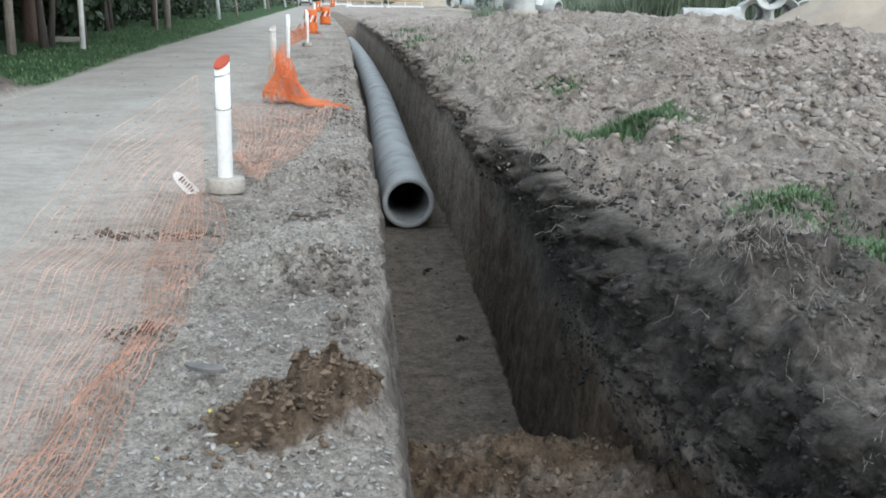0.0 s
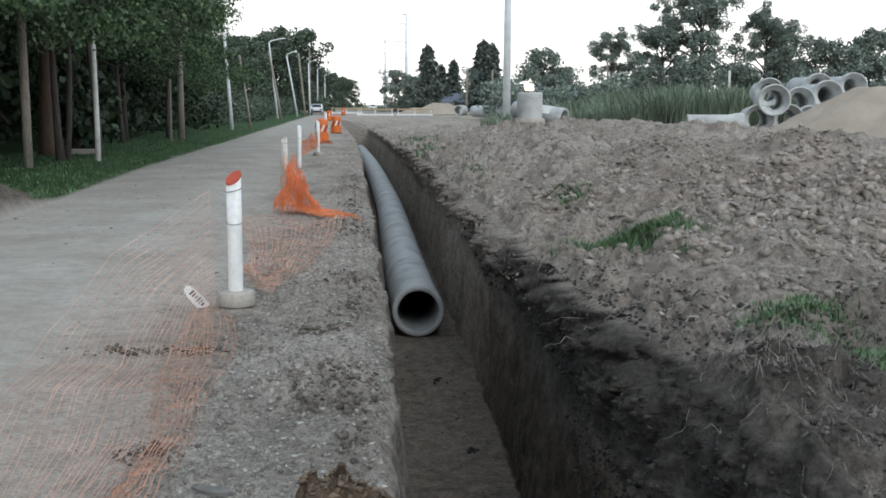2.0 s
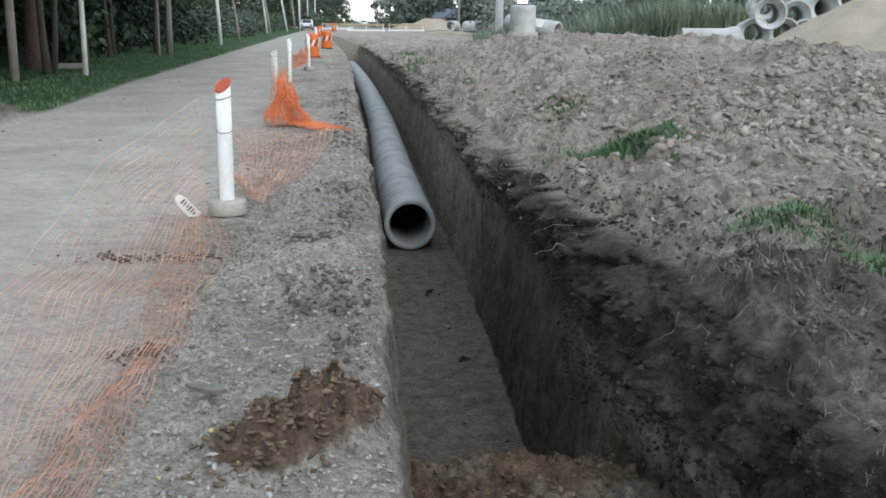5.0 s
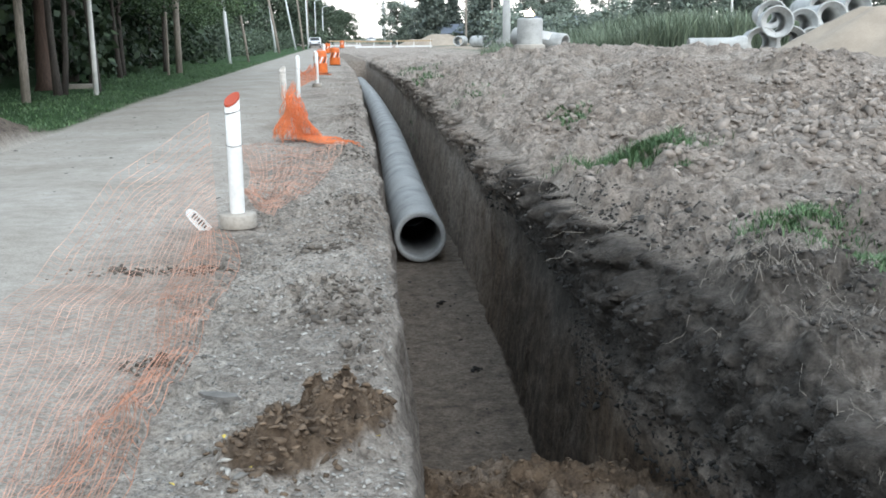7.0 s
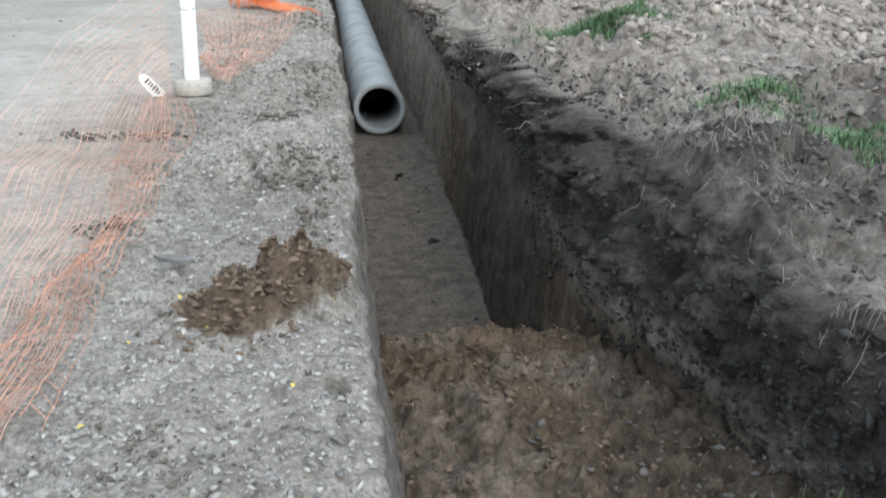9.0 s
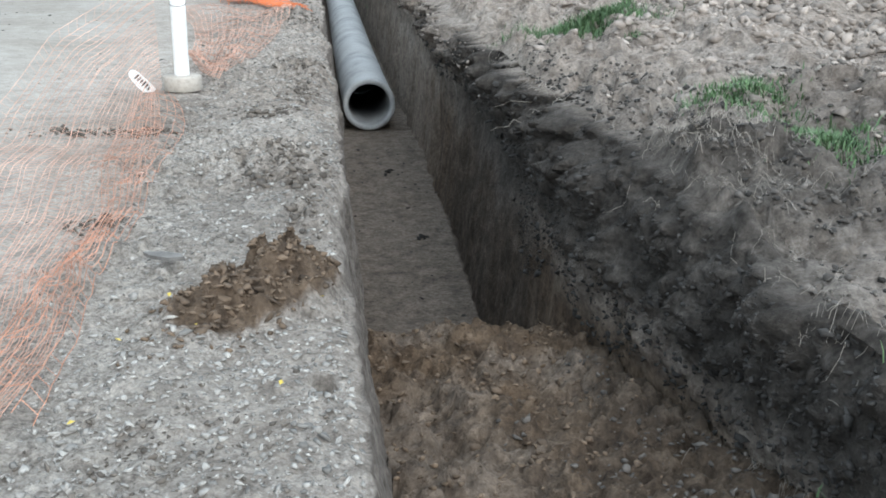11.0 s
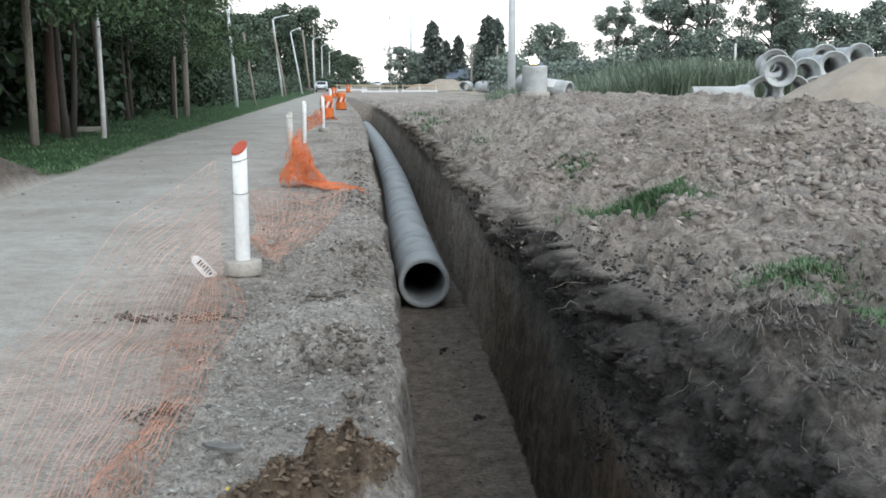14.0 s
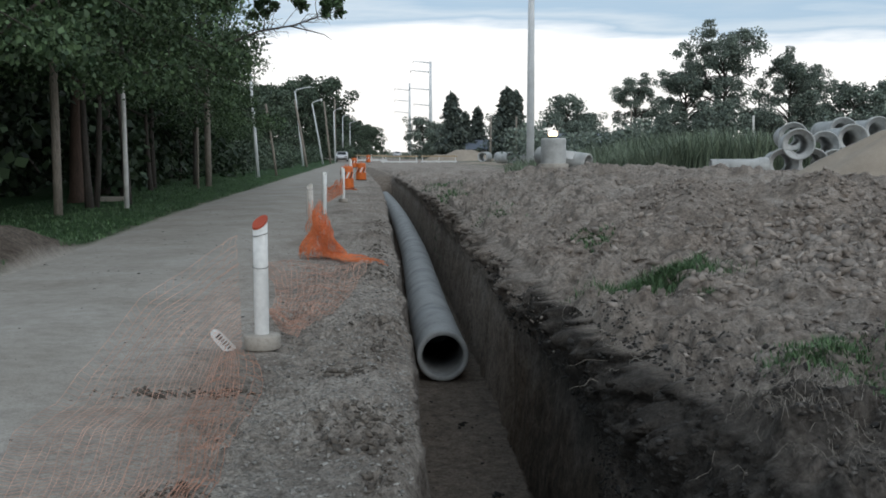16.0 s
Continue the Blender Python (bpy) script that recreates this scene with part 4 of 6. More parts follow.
def plant_trees():
    # the wood along the road
    a = broad_tree(9.5, 4.2, 2.9, 0.95, 17, 330, 0.125, LEAF, 3, "dense leafy roadside tree with a dark slender trunk", 0.10)
    b = broad_tree(11.0, 4.0, 3.2, 1.0, 18, 330, 0.125, LEAF, 8, "tall leafy roadside tree with low hanging boughs", 0.12, 0.3)
    c = broad_tree(10.0, 4.4, 0.6, 1.25, 18, 130, 0.30, LEAF_SHADED, 15, "dark dense tree standing back in the wood", 0.2, 0.08)
    for o in (a, b, c):
        o["group"] = "trees along the road"
    spots = [(a, -7.0, 26.3, 1.0, 0), (b, -7.6, 20.5, 1.0, 70), (a, -9.3, 23.0, 1.05, 200), (b, -7.6, 32.5, 0.95, 130), (a, -8.0, 38.0, 0.9, 40), (b, -7.4, 44.5, 0.8, 250),
             (a, -9.2, 50.5, 0.74, 170), (b, -9.5, 15.0, 1.0, 300), (a, -9.6, 58.0, 0.78, 20), (b, -10.0, 67.0, 0.74, 10),
             (c, -13.0, 22.0, 1.05, 0), (c, -12.4, 30.0, 1.1, 60), (c, -12.6, 38.0, 1.0, 120), (c, -12.0, 47.0, 0.95, 200), (c, -12.5, 57.0, 0.9, 260), (c, -14.0, 14.0, 1.1, 330),
             (c, -19.0, 27.0, 1.3, 90), (c, -18.0, 41.0, 1.25, 170), (c, -17.0, 52.0, 1.2, 30)]
    seen = set()
    for o, x, y, k, r in spots:
        place(o, x, y, k, r, first=o not in seen)
        seen.add(o)
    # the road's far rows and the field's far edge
    d = broad_tree(12.0, 6.0, 1.0, 1.6, 20, 90, 0.48, LEAF_HAZED, 21, "rounded dark tree far along the road", 0.3, 0.1)
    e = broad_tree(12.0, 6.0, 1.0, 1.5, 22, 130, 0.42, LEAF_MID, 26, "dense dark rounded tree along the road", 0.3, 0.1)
    g = broad_tree(15.0, 5.2, 3.6, 1.05, 26, 230, 0.24, LEAF_HAZED, 33, "tall open-crowned tree beyond the field", 0.3, 0.28, 0.8)
    f = fir_tree(11.0, 2.6, 5, "narrow dark conifer far beyond the field")
    for o in (d, e, g, f):
        o["group"] = "far trees"
    far = [(e, -8.8, 172.0, 1.12, 0), (e, -12.5, 165.0, 1.0, 90), (e, -8.4, 212.0, 0.85, 130), (e, -7.4, 245.0, 0.82, 210), (e, -5.6, 285.0, 0.84, 300), (e, -3.4, 330.0, 0.84, 20), (e, -14.0, 140.0, 0.85, 250), (e, -12.0, 118.0, 0.7, 40),
           (e, -12.0, 84.0, 0.50, 200), (e, -12.5, 74.0, 0.50, 280), (e, -11.5, 98.0, 0.55, 10), (e, 0.2, 400.0, 0.9, 70),
           (d, 9.5, 190.0, 0.62, 30), (d, 12.5, 200.0, 0.55, 140), (f, 12.8, 165.0, 0.95, 0), (f, 15.8, 175.0, 0.72, 70), (f, 18.2, 178.0, 0.80, 150), (d, 21.5, 168.0, 0.60, 60), (f, 21.0, 160.0, 1.0, 10), (f, 22.4, 161.0, 0.95, 100),
           (d, 29.5, 155.0, 0.78, 110), (d, 33.5, 162.0, 0.6, 210),
           (g, 28.8, 112.0, 0.66, 0), (d, 24.0, 120.0, 0.40, 20), (g, 38.6, 112.0, 1.04, 120), (g, 35.0, 114.0, 0.80, 40), (g, 46.0, 112.0, 0.84, 220), (g, 49.5, 116.0, 0.74, 300),
           (d, 31.0, 108.0, 0.45, 160), (d, 36.5, 106.0, 0.55, 250), (d, 42.0, 108.0, 0.45, 70), (d, 48.5, 110.0, 0.52, 330), (d, 53.5, 112.0, 0.72, 40), (d, 59.0, 114.0, 0.80, 150), (d, 65.0, 116.0, 0.84, 20), (d, 39.0, 120.0, 0.5, 10), (d, 45.5, 118.0, 0.5, 60)]
    seen = set()
    for o, x, y, k, r in far:
        place(o, x, y, k, r, z=-0.1, first=o not in seen)
        seen.add(o)


plant_trees()


def blades(name, label, category, spots, mat, width, bend_by, seed, kind="stuff", parent=None):
    """Grass: thin bent blades at (x, y, z, height)."""
    rng = np.random.default_rng(seed)
    s = np.asarray(spots)
    n = len(s)
    a = rng.uniform(0, 2 * np.pi, n)
    d = np.stack([np.cos(a), np.sin(a), 0 * a], 1)
    o = np.stack([-np.sin(a), np.cos(a), 0 * a], 1)
    h, b = s[:, 3:4], bend_by * rng.uniform(0.2, 1.0, (n, 1)) * s[:, 3:4]
    w = width * rng.uniform(0.6, 1.2, (n, 1))
    p = s[:, :3]
    up = np.array([[0, 0, 1.0]])
    v = np.stack([p - o * w, p + o * w, p + d * b * 0.35 + up * h * 0.6 + o * w * 0.8, p + d * b * 0.35 + up * h * 0.6 - o * w * 0.8,
                  p + d * b + up * h * 0.95 + o * w * 0.15, p + d * b + up * h * 0.95 - o * w * 0.15], 1).reshape(-1, 3)
    k = np.arange(n)[:, None] * 6
    q = np.concatenate([k + np.array([[0, 1, 2, 3]]), k + np.array([[3, 2, 4, 5]])])
    ob = part(name, quad_mesh(name, v, q), mat, parent)
    if parent is None:
        tagged(ob, label, category, kind=kind)
    return ob


def sow():
    rng = np.random.default_rng(9)
    v = []
    for _ in range(17000):
        y = 12 + 50 * rng.random() ** 1.6
        x = -4.4 - 4.7 * rng.random() ** 1.3
        if (x + 5.05) ** 2 / 0.4 + (y - 14.2) ** 2 / 3.5 > 1 and x < road_edge(y) - 0.12:
            v.append((x, y, ground_z(x, y) - 0.01, rng.uniform(0.03, 0.085)))
    blades("verge_grass", "short green grass on the shaded roadside verge", "grass", v, GRASS, 0.012, 0.7, 1)
    v = []
    for _ in range(36000):
        x, y = rng.uniform(8, 46), 46 + 16 * rng.random() ** 1.6
        v.append((x, y, -0.1, rng.uniform(1.9, 3.1) * (0.86 + 0.08 * math.sin(x * 0.5) + 0.05 * math.sin(x * 1.7 + y)) * min(1, 0.45 + (x - 8) * 0.07)))
    blades("reeds", "tall pale green reeds in a dense stand beyond the spoil", "reeds", v, REED, 0.032, 0.5, 2)
    # tufts on the spoil
    for x, y, w, d, n, hh in ((2.42, 8.5, 0.50, 0.36, 4200, 0.085), (2.45, 11.3, 0.22, 0.5, 420, 0.05), (2.50, 5.45, 0.28, 0.26, 1500, 0.055), (2.62, 4.75, 0.26, 0.40, 1500, 0.06), (2.25, 17.8, 0.35, 1.0, 500, 0.06),
                             (2.55, 7.55, 0.08, 0.10, 130, 0.04), (2.1, 27.0, 0.4, 2.5, 600, 0.09), (2.5, 36.0, 0.7, 4.0, 700, 0.12), (1.74, 2.62, 0.07, 0.10, 60, 0.08)):
        v = []
        for _ in range(n):
            px, py = rng.normal(x, w * 0.5), rng.normal(y, d * 0.5)
            v.append((px, py, ground_z(px, py) - 0.01, hh * rng.uniform(0.5, 1.3)))
        blades("grass_tuft", "green grass tuft growing on the dry spoil", "grass tuft", v, GRASS, 0.0045 if y < 10 else 0.012, 1.1, int(y * 10))


sow()


# ---------------------------------------------------------------- poles and lamps
def roadside_pole(x, y, h, r, mat, lean, label, z=None, name="pole", top_r=0.75):
    z = ground_z(x, y) if z is None else z
    s = Shape().tube([(0, 0, -0.3), (lean * 0.3 * h, 0, h * 0.3), (lean * 0.65 * h, 0, h * 0.65), (lean * h, 0, h)], [r, r * 0.95, r * (0.5 + top_r / 2), r * top_r], 12)
    ob = part(name, s, mat, None, "", True, pose(x, y, z))
    return tagged(ob, label, "pole", "poles along the road")


roadside_pole(-6.9, 23.3, 4.6, 0.10, POLE_WOOD, 0.0, "grey weathered wooden pole under the trees")
roadside_pole(-5.92, 25.5, 3.0, 0.065, POLE_WHITE, -0.006, "pale limewashed pole on the grass verge")
roadside_pole(-6.52, 39.5, 2.3, 0.05, POLE_WOOD, 0.01, "thin bare wooden stake on the verge")
roadside_pole(-6.48, 41.8, 5.6, 0.13, POLE_WOOD, 0.0, "grey weathered wooden pole against the trees")
roadside_pole(-5.55, 61.5, 4.2, 0.07, POLE_WOOD, -0.14, "leaning wooden pole on the verge")


def street_lamp(x, y, h, lean, arm, label, head=True):
    top = thing("street_lamp", label, "street lamp", pose(x, y, 0.0), "street lamps along the road")
    part("pole", Shape().tube([(0, 0, -0.2), (lean * 0.5 * h, 0, h * 0.5), (lean * h, 0, h)], [0.11, 0.09, 0.065], 10), GALV, top, "", True)
    pts = [(lean * h, 0, h - 0.05), (lean * h + 0.12 * arm, 0, h + 0.14), (lean * h + 0.6 * arm, 0, h + 0.32), (lean * h + arm, 0, h + 0.42)]
    part("arm", Shape().tube(pts, [0.06, 0.05, 0.045, 0.04], 8), GALV, top, "", True)
    if head:
        e = pts[-1]
        part("lamp_head", Shape().lathe([(0.0, -0.12), (0.10, -0.10), (0.17, 0.0), (0.15, 0.10), (0.05, 0.16), (0.0, 0.17)], 16, pose(e[0] + 0.12, 0, e[2], 0, 80, 0)), WHITE, top, "pale rounded lamp head", True)


street_lamp(-6.15, 57.0, 6.9, -0.062, 1.3, "pale leaning street lamp with a curved arm", False)
street_lamp(-6.7, 103.0, 7.4, -0.10, 1.6, "pale leaning street lamp with a long arm", False)
street_lamp(-5.6, 121.0, 7.0, -0.17, 0.9, "pale street lamp leaning away from the road")
street_lamp(-5.0, 144.0, 7.0, -0.02, 0.8, "pale upright street lamp far down the road")
street_lamp(-4.6, 168.0, 7.0, 0.0, 1.4, "far street lamp with a level arm", False)
street_lamp(-4.2, 205.0, 7.0, 0.0, 1.2, "faint distant street lamp down the road", False)
roadside_pole(-5.9, 96.0, 6.2, 0.12, POLE_WOOD, -0.17, "leaning wooden utility pole behind the lamps", 0)
roadside_pole(-5.0, 128.0, 7.6, 0.13, POLE_WOOD, -0.10, "wooden utility pole far down the road", 0)
roadside_pole(-5.2, 150.0, 9.0, 0.15, POLE_WOOD, 0.0, "tall wooden utility pole down the road", 0)


def steel_pole(x, y, h, r, arms, label):
    top = thing("steel_power_pole", label, "power pole", pose(x, y, 0), "steel power poles")
    part("pole", Shape().tube([(0, 0, -0.3), (0, 0, h * 0.5), (0, 0, h)], [r, r * 0.78, r * 0.5], 20), GALV, top, "", True)
    for k, (z, length) in enumerate(arms):
        part("crossarm", Shape().tube([(0, 0, z), (-length * 0.5, 0, z + 0.25), (-length, 0, z + 0.45)], [0.18, 0.13, 0.07], 8), GALV, top, "short tapered crossarm", True)
        part("insulator", Shape().lathe([(0.0, 0), (0.10, 0), (0.05, -0.2), (0.10, -0.35), (0.04, -0.6), (0.0, -0.6)], 10, pose(-length, 0, z + 0.42)), BLACK, top, "dark insulator", True)
    part("base_flange", Shape().lathe([(0, 0), (r * 1.5, 0), (r * 1.5, 0.12), (r * 1.05, 0.14)], 20), BASE, top, "", True)


steel_pole(12.32, 80.0, 23.0, 0.32, [(18.0, 2.2), (20.0, 2.0), (22.0, 2.0)], "tall pale steel power pole beyond the spoil bank")
steel_pole(15.6, 274.0, 25.0, 0.55, [(24.6, 4.6), (22.2, 5.2), (17.6, 5.6), (13.5, 4.4)], "far steel power pole with crossarms to one side")
steel_pole(13.3, 361.0, 25.0, 0.55, [(22.6, 5.2), (18.8, 5.2), (14.8, 5.2)], "distant steel power pole with three crossarms")
roadside_pole(21.0, 150.0, 6.5, 0.15, POLE_WOOD, 0.0, "far wooden pole at the field's edge", 0)
roadside_pole(27.3, 108.0, 5.8, 0.10, POLE_WOOD, 0.0, "far thin fence pole by the reeds", 0)
roadside_pole(27.0, 72.0, 4.0, 0.10, POLE_WHITE, 0.0, "pale pole standing behind the reeds", 0)
roadside_pole(15.5, 135.0, 6.0, 0.14, POLE_WOOD, 0.01, "far wooden pole at the field's edge", 0)


# ---------------------------------------------------------------- pipes and rings on the bank
def stacked_pipes():
    me = pipe_length(2.4, 0.34, 0.27, 0.085)
    spots = [(11.40, 27.0, 1.68, -17), (12.83, 28.6, 1.65, -15), (11.08, 27.2, 1.15, -16), (12.02, 27.5, 1.16, -18), (12.95, 28.2, 1.12, -16), (12.45, 29.9, 1.93, -16),
             (13.65, 28.6, 1.84, -10), (14.30, 30.6, 2.10, -8), (15.60, 31.0, 2.14, -8), (13.9, 28.4, 1.12, -14), (14.8, 29.4, 1.5, -12), (15.7, 29.8, 1.3, -12)]
    for x, y, z, r in spots:
        ob = part("concrete_pipe", me, PIPE_PALE, m=pose(x, y, z, 0, 0, r))
        tagged(ob, "pale concrete pipe with a wide bell end, stacked on the spoil", "pipe", "pipes stacked on the bank")
    ob = part("concrete_pipe", pipe_length(1.5, 0.19, 0.15, 0.045), PIPE_PALE, m=pose(10.40, 26.6, 1.10, 0, 0, 86))
    tagged(ob, "short pale pipe lying by itself on the spoil", "pipe")


stacked_pipes()


def manhole_ring():
    x, y = 4.78, 27.0
    z = min(ground_z(x, y), 1.15)
    top = thing("manhole_shaft", "upright grey concrete shaft ring on a pale footing", "manhole shaft", pose(x, y, z - 0.05))
    part("ring", Shape().lathe([(0.26, 0.0), (0.325, 0.0), (0.33, 0.02), (0.33, 0.70), (0.325, 0.74), (0.30, 0.76), (0.26, 0.76)], 40, closed=True), PIPE_PALE, top, "", True)
    part("footing", Shape().lathe([(0.0, -0.1), (0.42, -0.1), (0.40, 0.08), (0.335, 0.10), (0.0, 0.10)], 24), BASE, top, "", True)
    lamp = thing("work_lamp", "small glowing warm work lamp on the shaft ring", "lamp", pose(x - 0.02, y, z + 0.71))
    m, nt, b = material("lamp_glow")
    b.inputs["Emission Color"].default_value = (1.0, 0.62, 0.30, 1)
    b.inputs["Emission Strength"].default_value = 9.0
    part("bracket", Shape().box((0.02, 0, -0.012), (0.62, 0.07, 0.024)), WIRE, lamp, "dark steel bracket across the ring")
    part("housing", Shape().lathe([(0.0, 0.0), (0.11, 0.0), (0.12, 0.03), (0.11, 0.05), (0.0, 0.05)], 16), BLACK, lamp, "", True)
    part("bulb", Shape().lathe([(0.10, 0.05), (0.12, 0.09), (0.10, 0.15), (0.04, 0.185), (0.0, 0.19)], 16), m, lamp, "warm glowing dome", True)
    ob = part("concrete_pipe", pipe_length(1.6, 0.24, 0.19), PIPE_PALE, m=pose(5.70, 26.95, min(ground_z(5.7, 26.95) + 0.16, 1.28), 7, 0, 46))
    tagged(ob, "grey concrete pipe lying tilted beside the shaft with a white label", "pipe")
    part("pasted_label", Shape().box((-0.243, 0.55, 0.03), (0.012, 0.40, 0.22), pose(0, 0, 0, 0, 28, 0)), WHITE, ob, "white pasted label")


manhole_ring()


def sand_heap():
    n, m = 64, 40
    v, f = [], []
    rnd = random.Random(3)
    for i in range(m + 1):
        q = i / m
        for j in range(n):
            a = 2 * math.pi * j / n
            r = 2.75 * q * (1 + 0.08 * math.sin(3 * a) + 0.05 * math.sin(7 * a + 1))
            z = 1.17 * (1 - max(0.0, (q - 0.22) / 0.78) ** 1.05) + 0.07 * math.sin(5 * a + 4 * q) * q + 0.03 * noise.noise(Vector((r * 3 * math.cos(a), r * 3 * math.sin(a), 1))) - 0.12 * q
            if q < 0.15:
                z -= 0.1 * (0.15 - q)
            v.append((r * math.cos(a) * 1.1, r * math.sin(a) * 0.8, z))
    for i in range(m):
        for j in range(n):
            f.append((i * n + j, (i + 1) * n + j, (i + 1) * n + (j + 1) % n, i * n + (j + 1) % n))
    tagged(part("sand_heap", Shape().add(v, f), SAND, None, "", True, pose(12.75, 23.6, 0.82)), "tall heap of loose tan sand on the spoil", "sand heap")
    me = bpy.data.objects["sand_heap"].data
    for x, y, z, k, kz in ((13.5, 150.0, 0.0, 1.7, 1.5), (10.0, 152.0, 0.0, 1.0, 0.9)):
        ob = new("sand_heap", me)
        ob.matrix_basis = pose(x, y, z) @ Matrix.Diagonal((k, k, kz, 1))
        tagged(ob, "distant heap of pale excavated sand by the road", "sand heap")


sand_heap()


# ---------------------------------------------------------------- clods, gravel, crumbs


def ball(fine):
    """A low ball of 20 or 80 triangles."""
    bm = bmesh.new()
    bmesh.ops.create_icosphere(bm, subdivisions=2 if fine else 1, radius=1.0)
    bm.verts.ensure_lookup_table()
    v = np.array([p.co[:] for p in bm.verts])
    f = np.array([[q.index for q in t.verts] for t in bm.faces])
    bm.free()
    return v, f


BALLS = {k: ball(k) for k in (False, True)}


def broken(v, seed, amount=0.55):
    """The ball knocked into an angular clod."""
    rng = np.random.default_rng(seed)
    v = v * (1 + amount * rng.uniform(-0.7, 0.7, (len(v), 1))) + rng.normal(0, 0.12, v.shape)
    for _ in range(6):
        d = rng.normal(size=3)
        d /= np.linalg.norm(d)
        k = rng.uniform(0.2, 0.6)
        over = np.maximum(v @ d - k, 0)
        v = v - over[:, None] * d * 0.97
    return v * rng.uniform(0.55, 1.4, 3)


def spin(rng, n):
    q = rng.normal(size=(n, 4))
    q /= np.linalg.norm(q, axis=1, keepdims=True)
    w, x, y, z = q.T
    return np.stack([np.stack([1 - 2 * (y * y + z * z), 2 * (x * y - z * w), 2 * (x * z + y * w)], -1),
                     np.stack([2 * (x * y + z * w), 1 - 2 * (x * x + z * z), 2 * (y * z - x * w)], -1),
                     np.stack([2 * (x * z - y * w), 2 * (y * z + x * w), 1 - 2 * (x * x + y * y)], -1)], 1)


def scatter(name, label, category, spots, mat, seed, fine=False, flat=0.68, sink=0.24, shapes=24):
    """Many loose clods at (x, y, z, radius), joined: nobody could count them."""
    rng = np.random.default_rng(seed)
    s = np.asarray(spots)
    v0, f0 = BALLS[fine]
    kinds = np.stack([broken(v0, seed * 50 + k) for k in range(shapes)])
    n = len(s)
    v = kinds[rng.integers(0, shapes, n)]
    v = v * rng.uniform(0.7, 1.25, (n, 1, 3))
    v = np.einsum('nij,nkj->nki', spin(rng, n), v) * s[:, None, 3:4] * np.array([1, 1, flat])
    v = v + s[:, None, :3] + np.array([0, 0, 1.0]) * s[:, None, 3:4] * (flat - sink * 2)
    f = (f0[None] + (np.arange(n) * len(v0))[:, None, None]).reshape(-1, 3)
    return tagged(part(name, quad_mesh(name, v.reshape(-1, 3), f), mat), label, category, kind="stuff")


def single(name, parent, spots, mat, seed, flat=0.75, shapes=12):
    """The larger ones, each an object of its own, on shared meshes."""
    rnd = random.Random(seed)
    v0, f0 = BALLS[False]
    mesh = []
    for k in range(shapes):
        me = quad_mesh(name, broken(v0, seed * 90 + k, 0.5) * np.array([1.0, 0.85, flat]), f0)
        me.materials.append(mat)
        mesh.append(me)
    for x, y, z, r in spots:
        m = pose(x, y, z + r * flat * 0.35, rnd.uniform(-25, 25), rnd.uniform(-25, 25), rnd.uniform(0, 360)) @ Matrix.Diagonal((r, r * rnd.uniform(0.8, 1.1), r, 1))
        part(name, mesh[rnd.randrange(shapes)], mat, parent, m=m)


def clod_density(x, y):
    """More where the ridge was tipped, less on the trodden crust by the trench."""
    d = 0.20 + 2.2 * math.exp(-((x - 5.4) / 2.6) ** 2 - ((y - 11.0 - 0.4 * (x - 5)) / 3.6) ** 2)
    n = noise.noise(Vector((x * 0.8, y * 0.55, 3.0))) + 0.5 * noise.noise(Vector((x * 2.3, y * 1.7, 5.0)))
    return d * max(0.06, 0.5 + 1.3 * n)


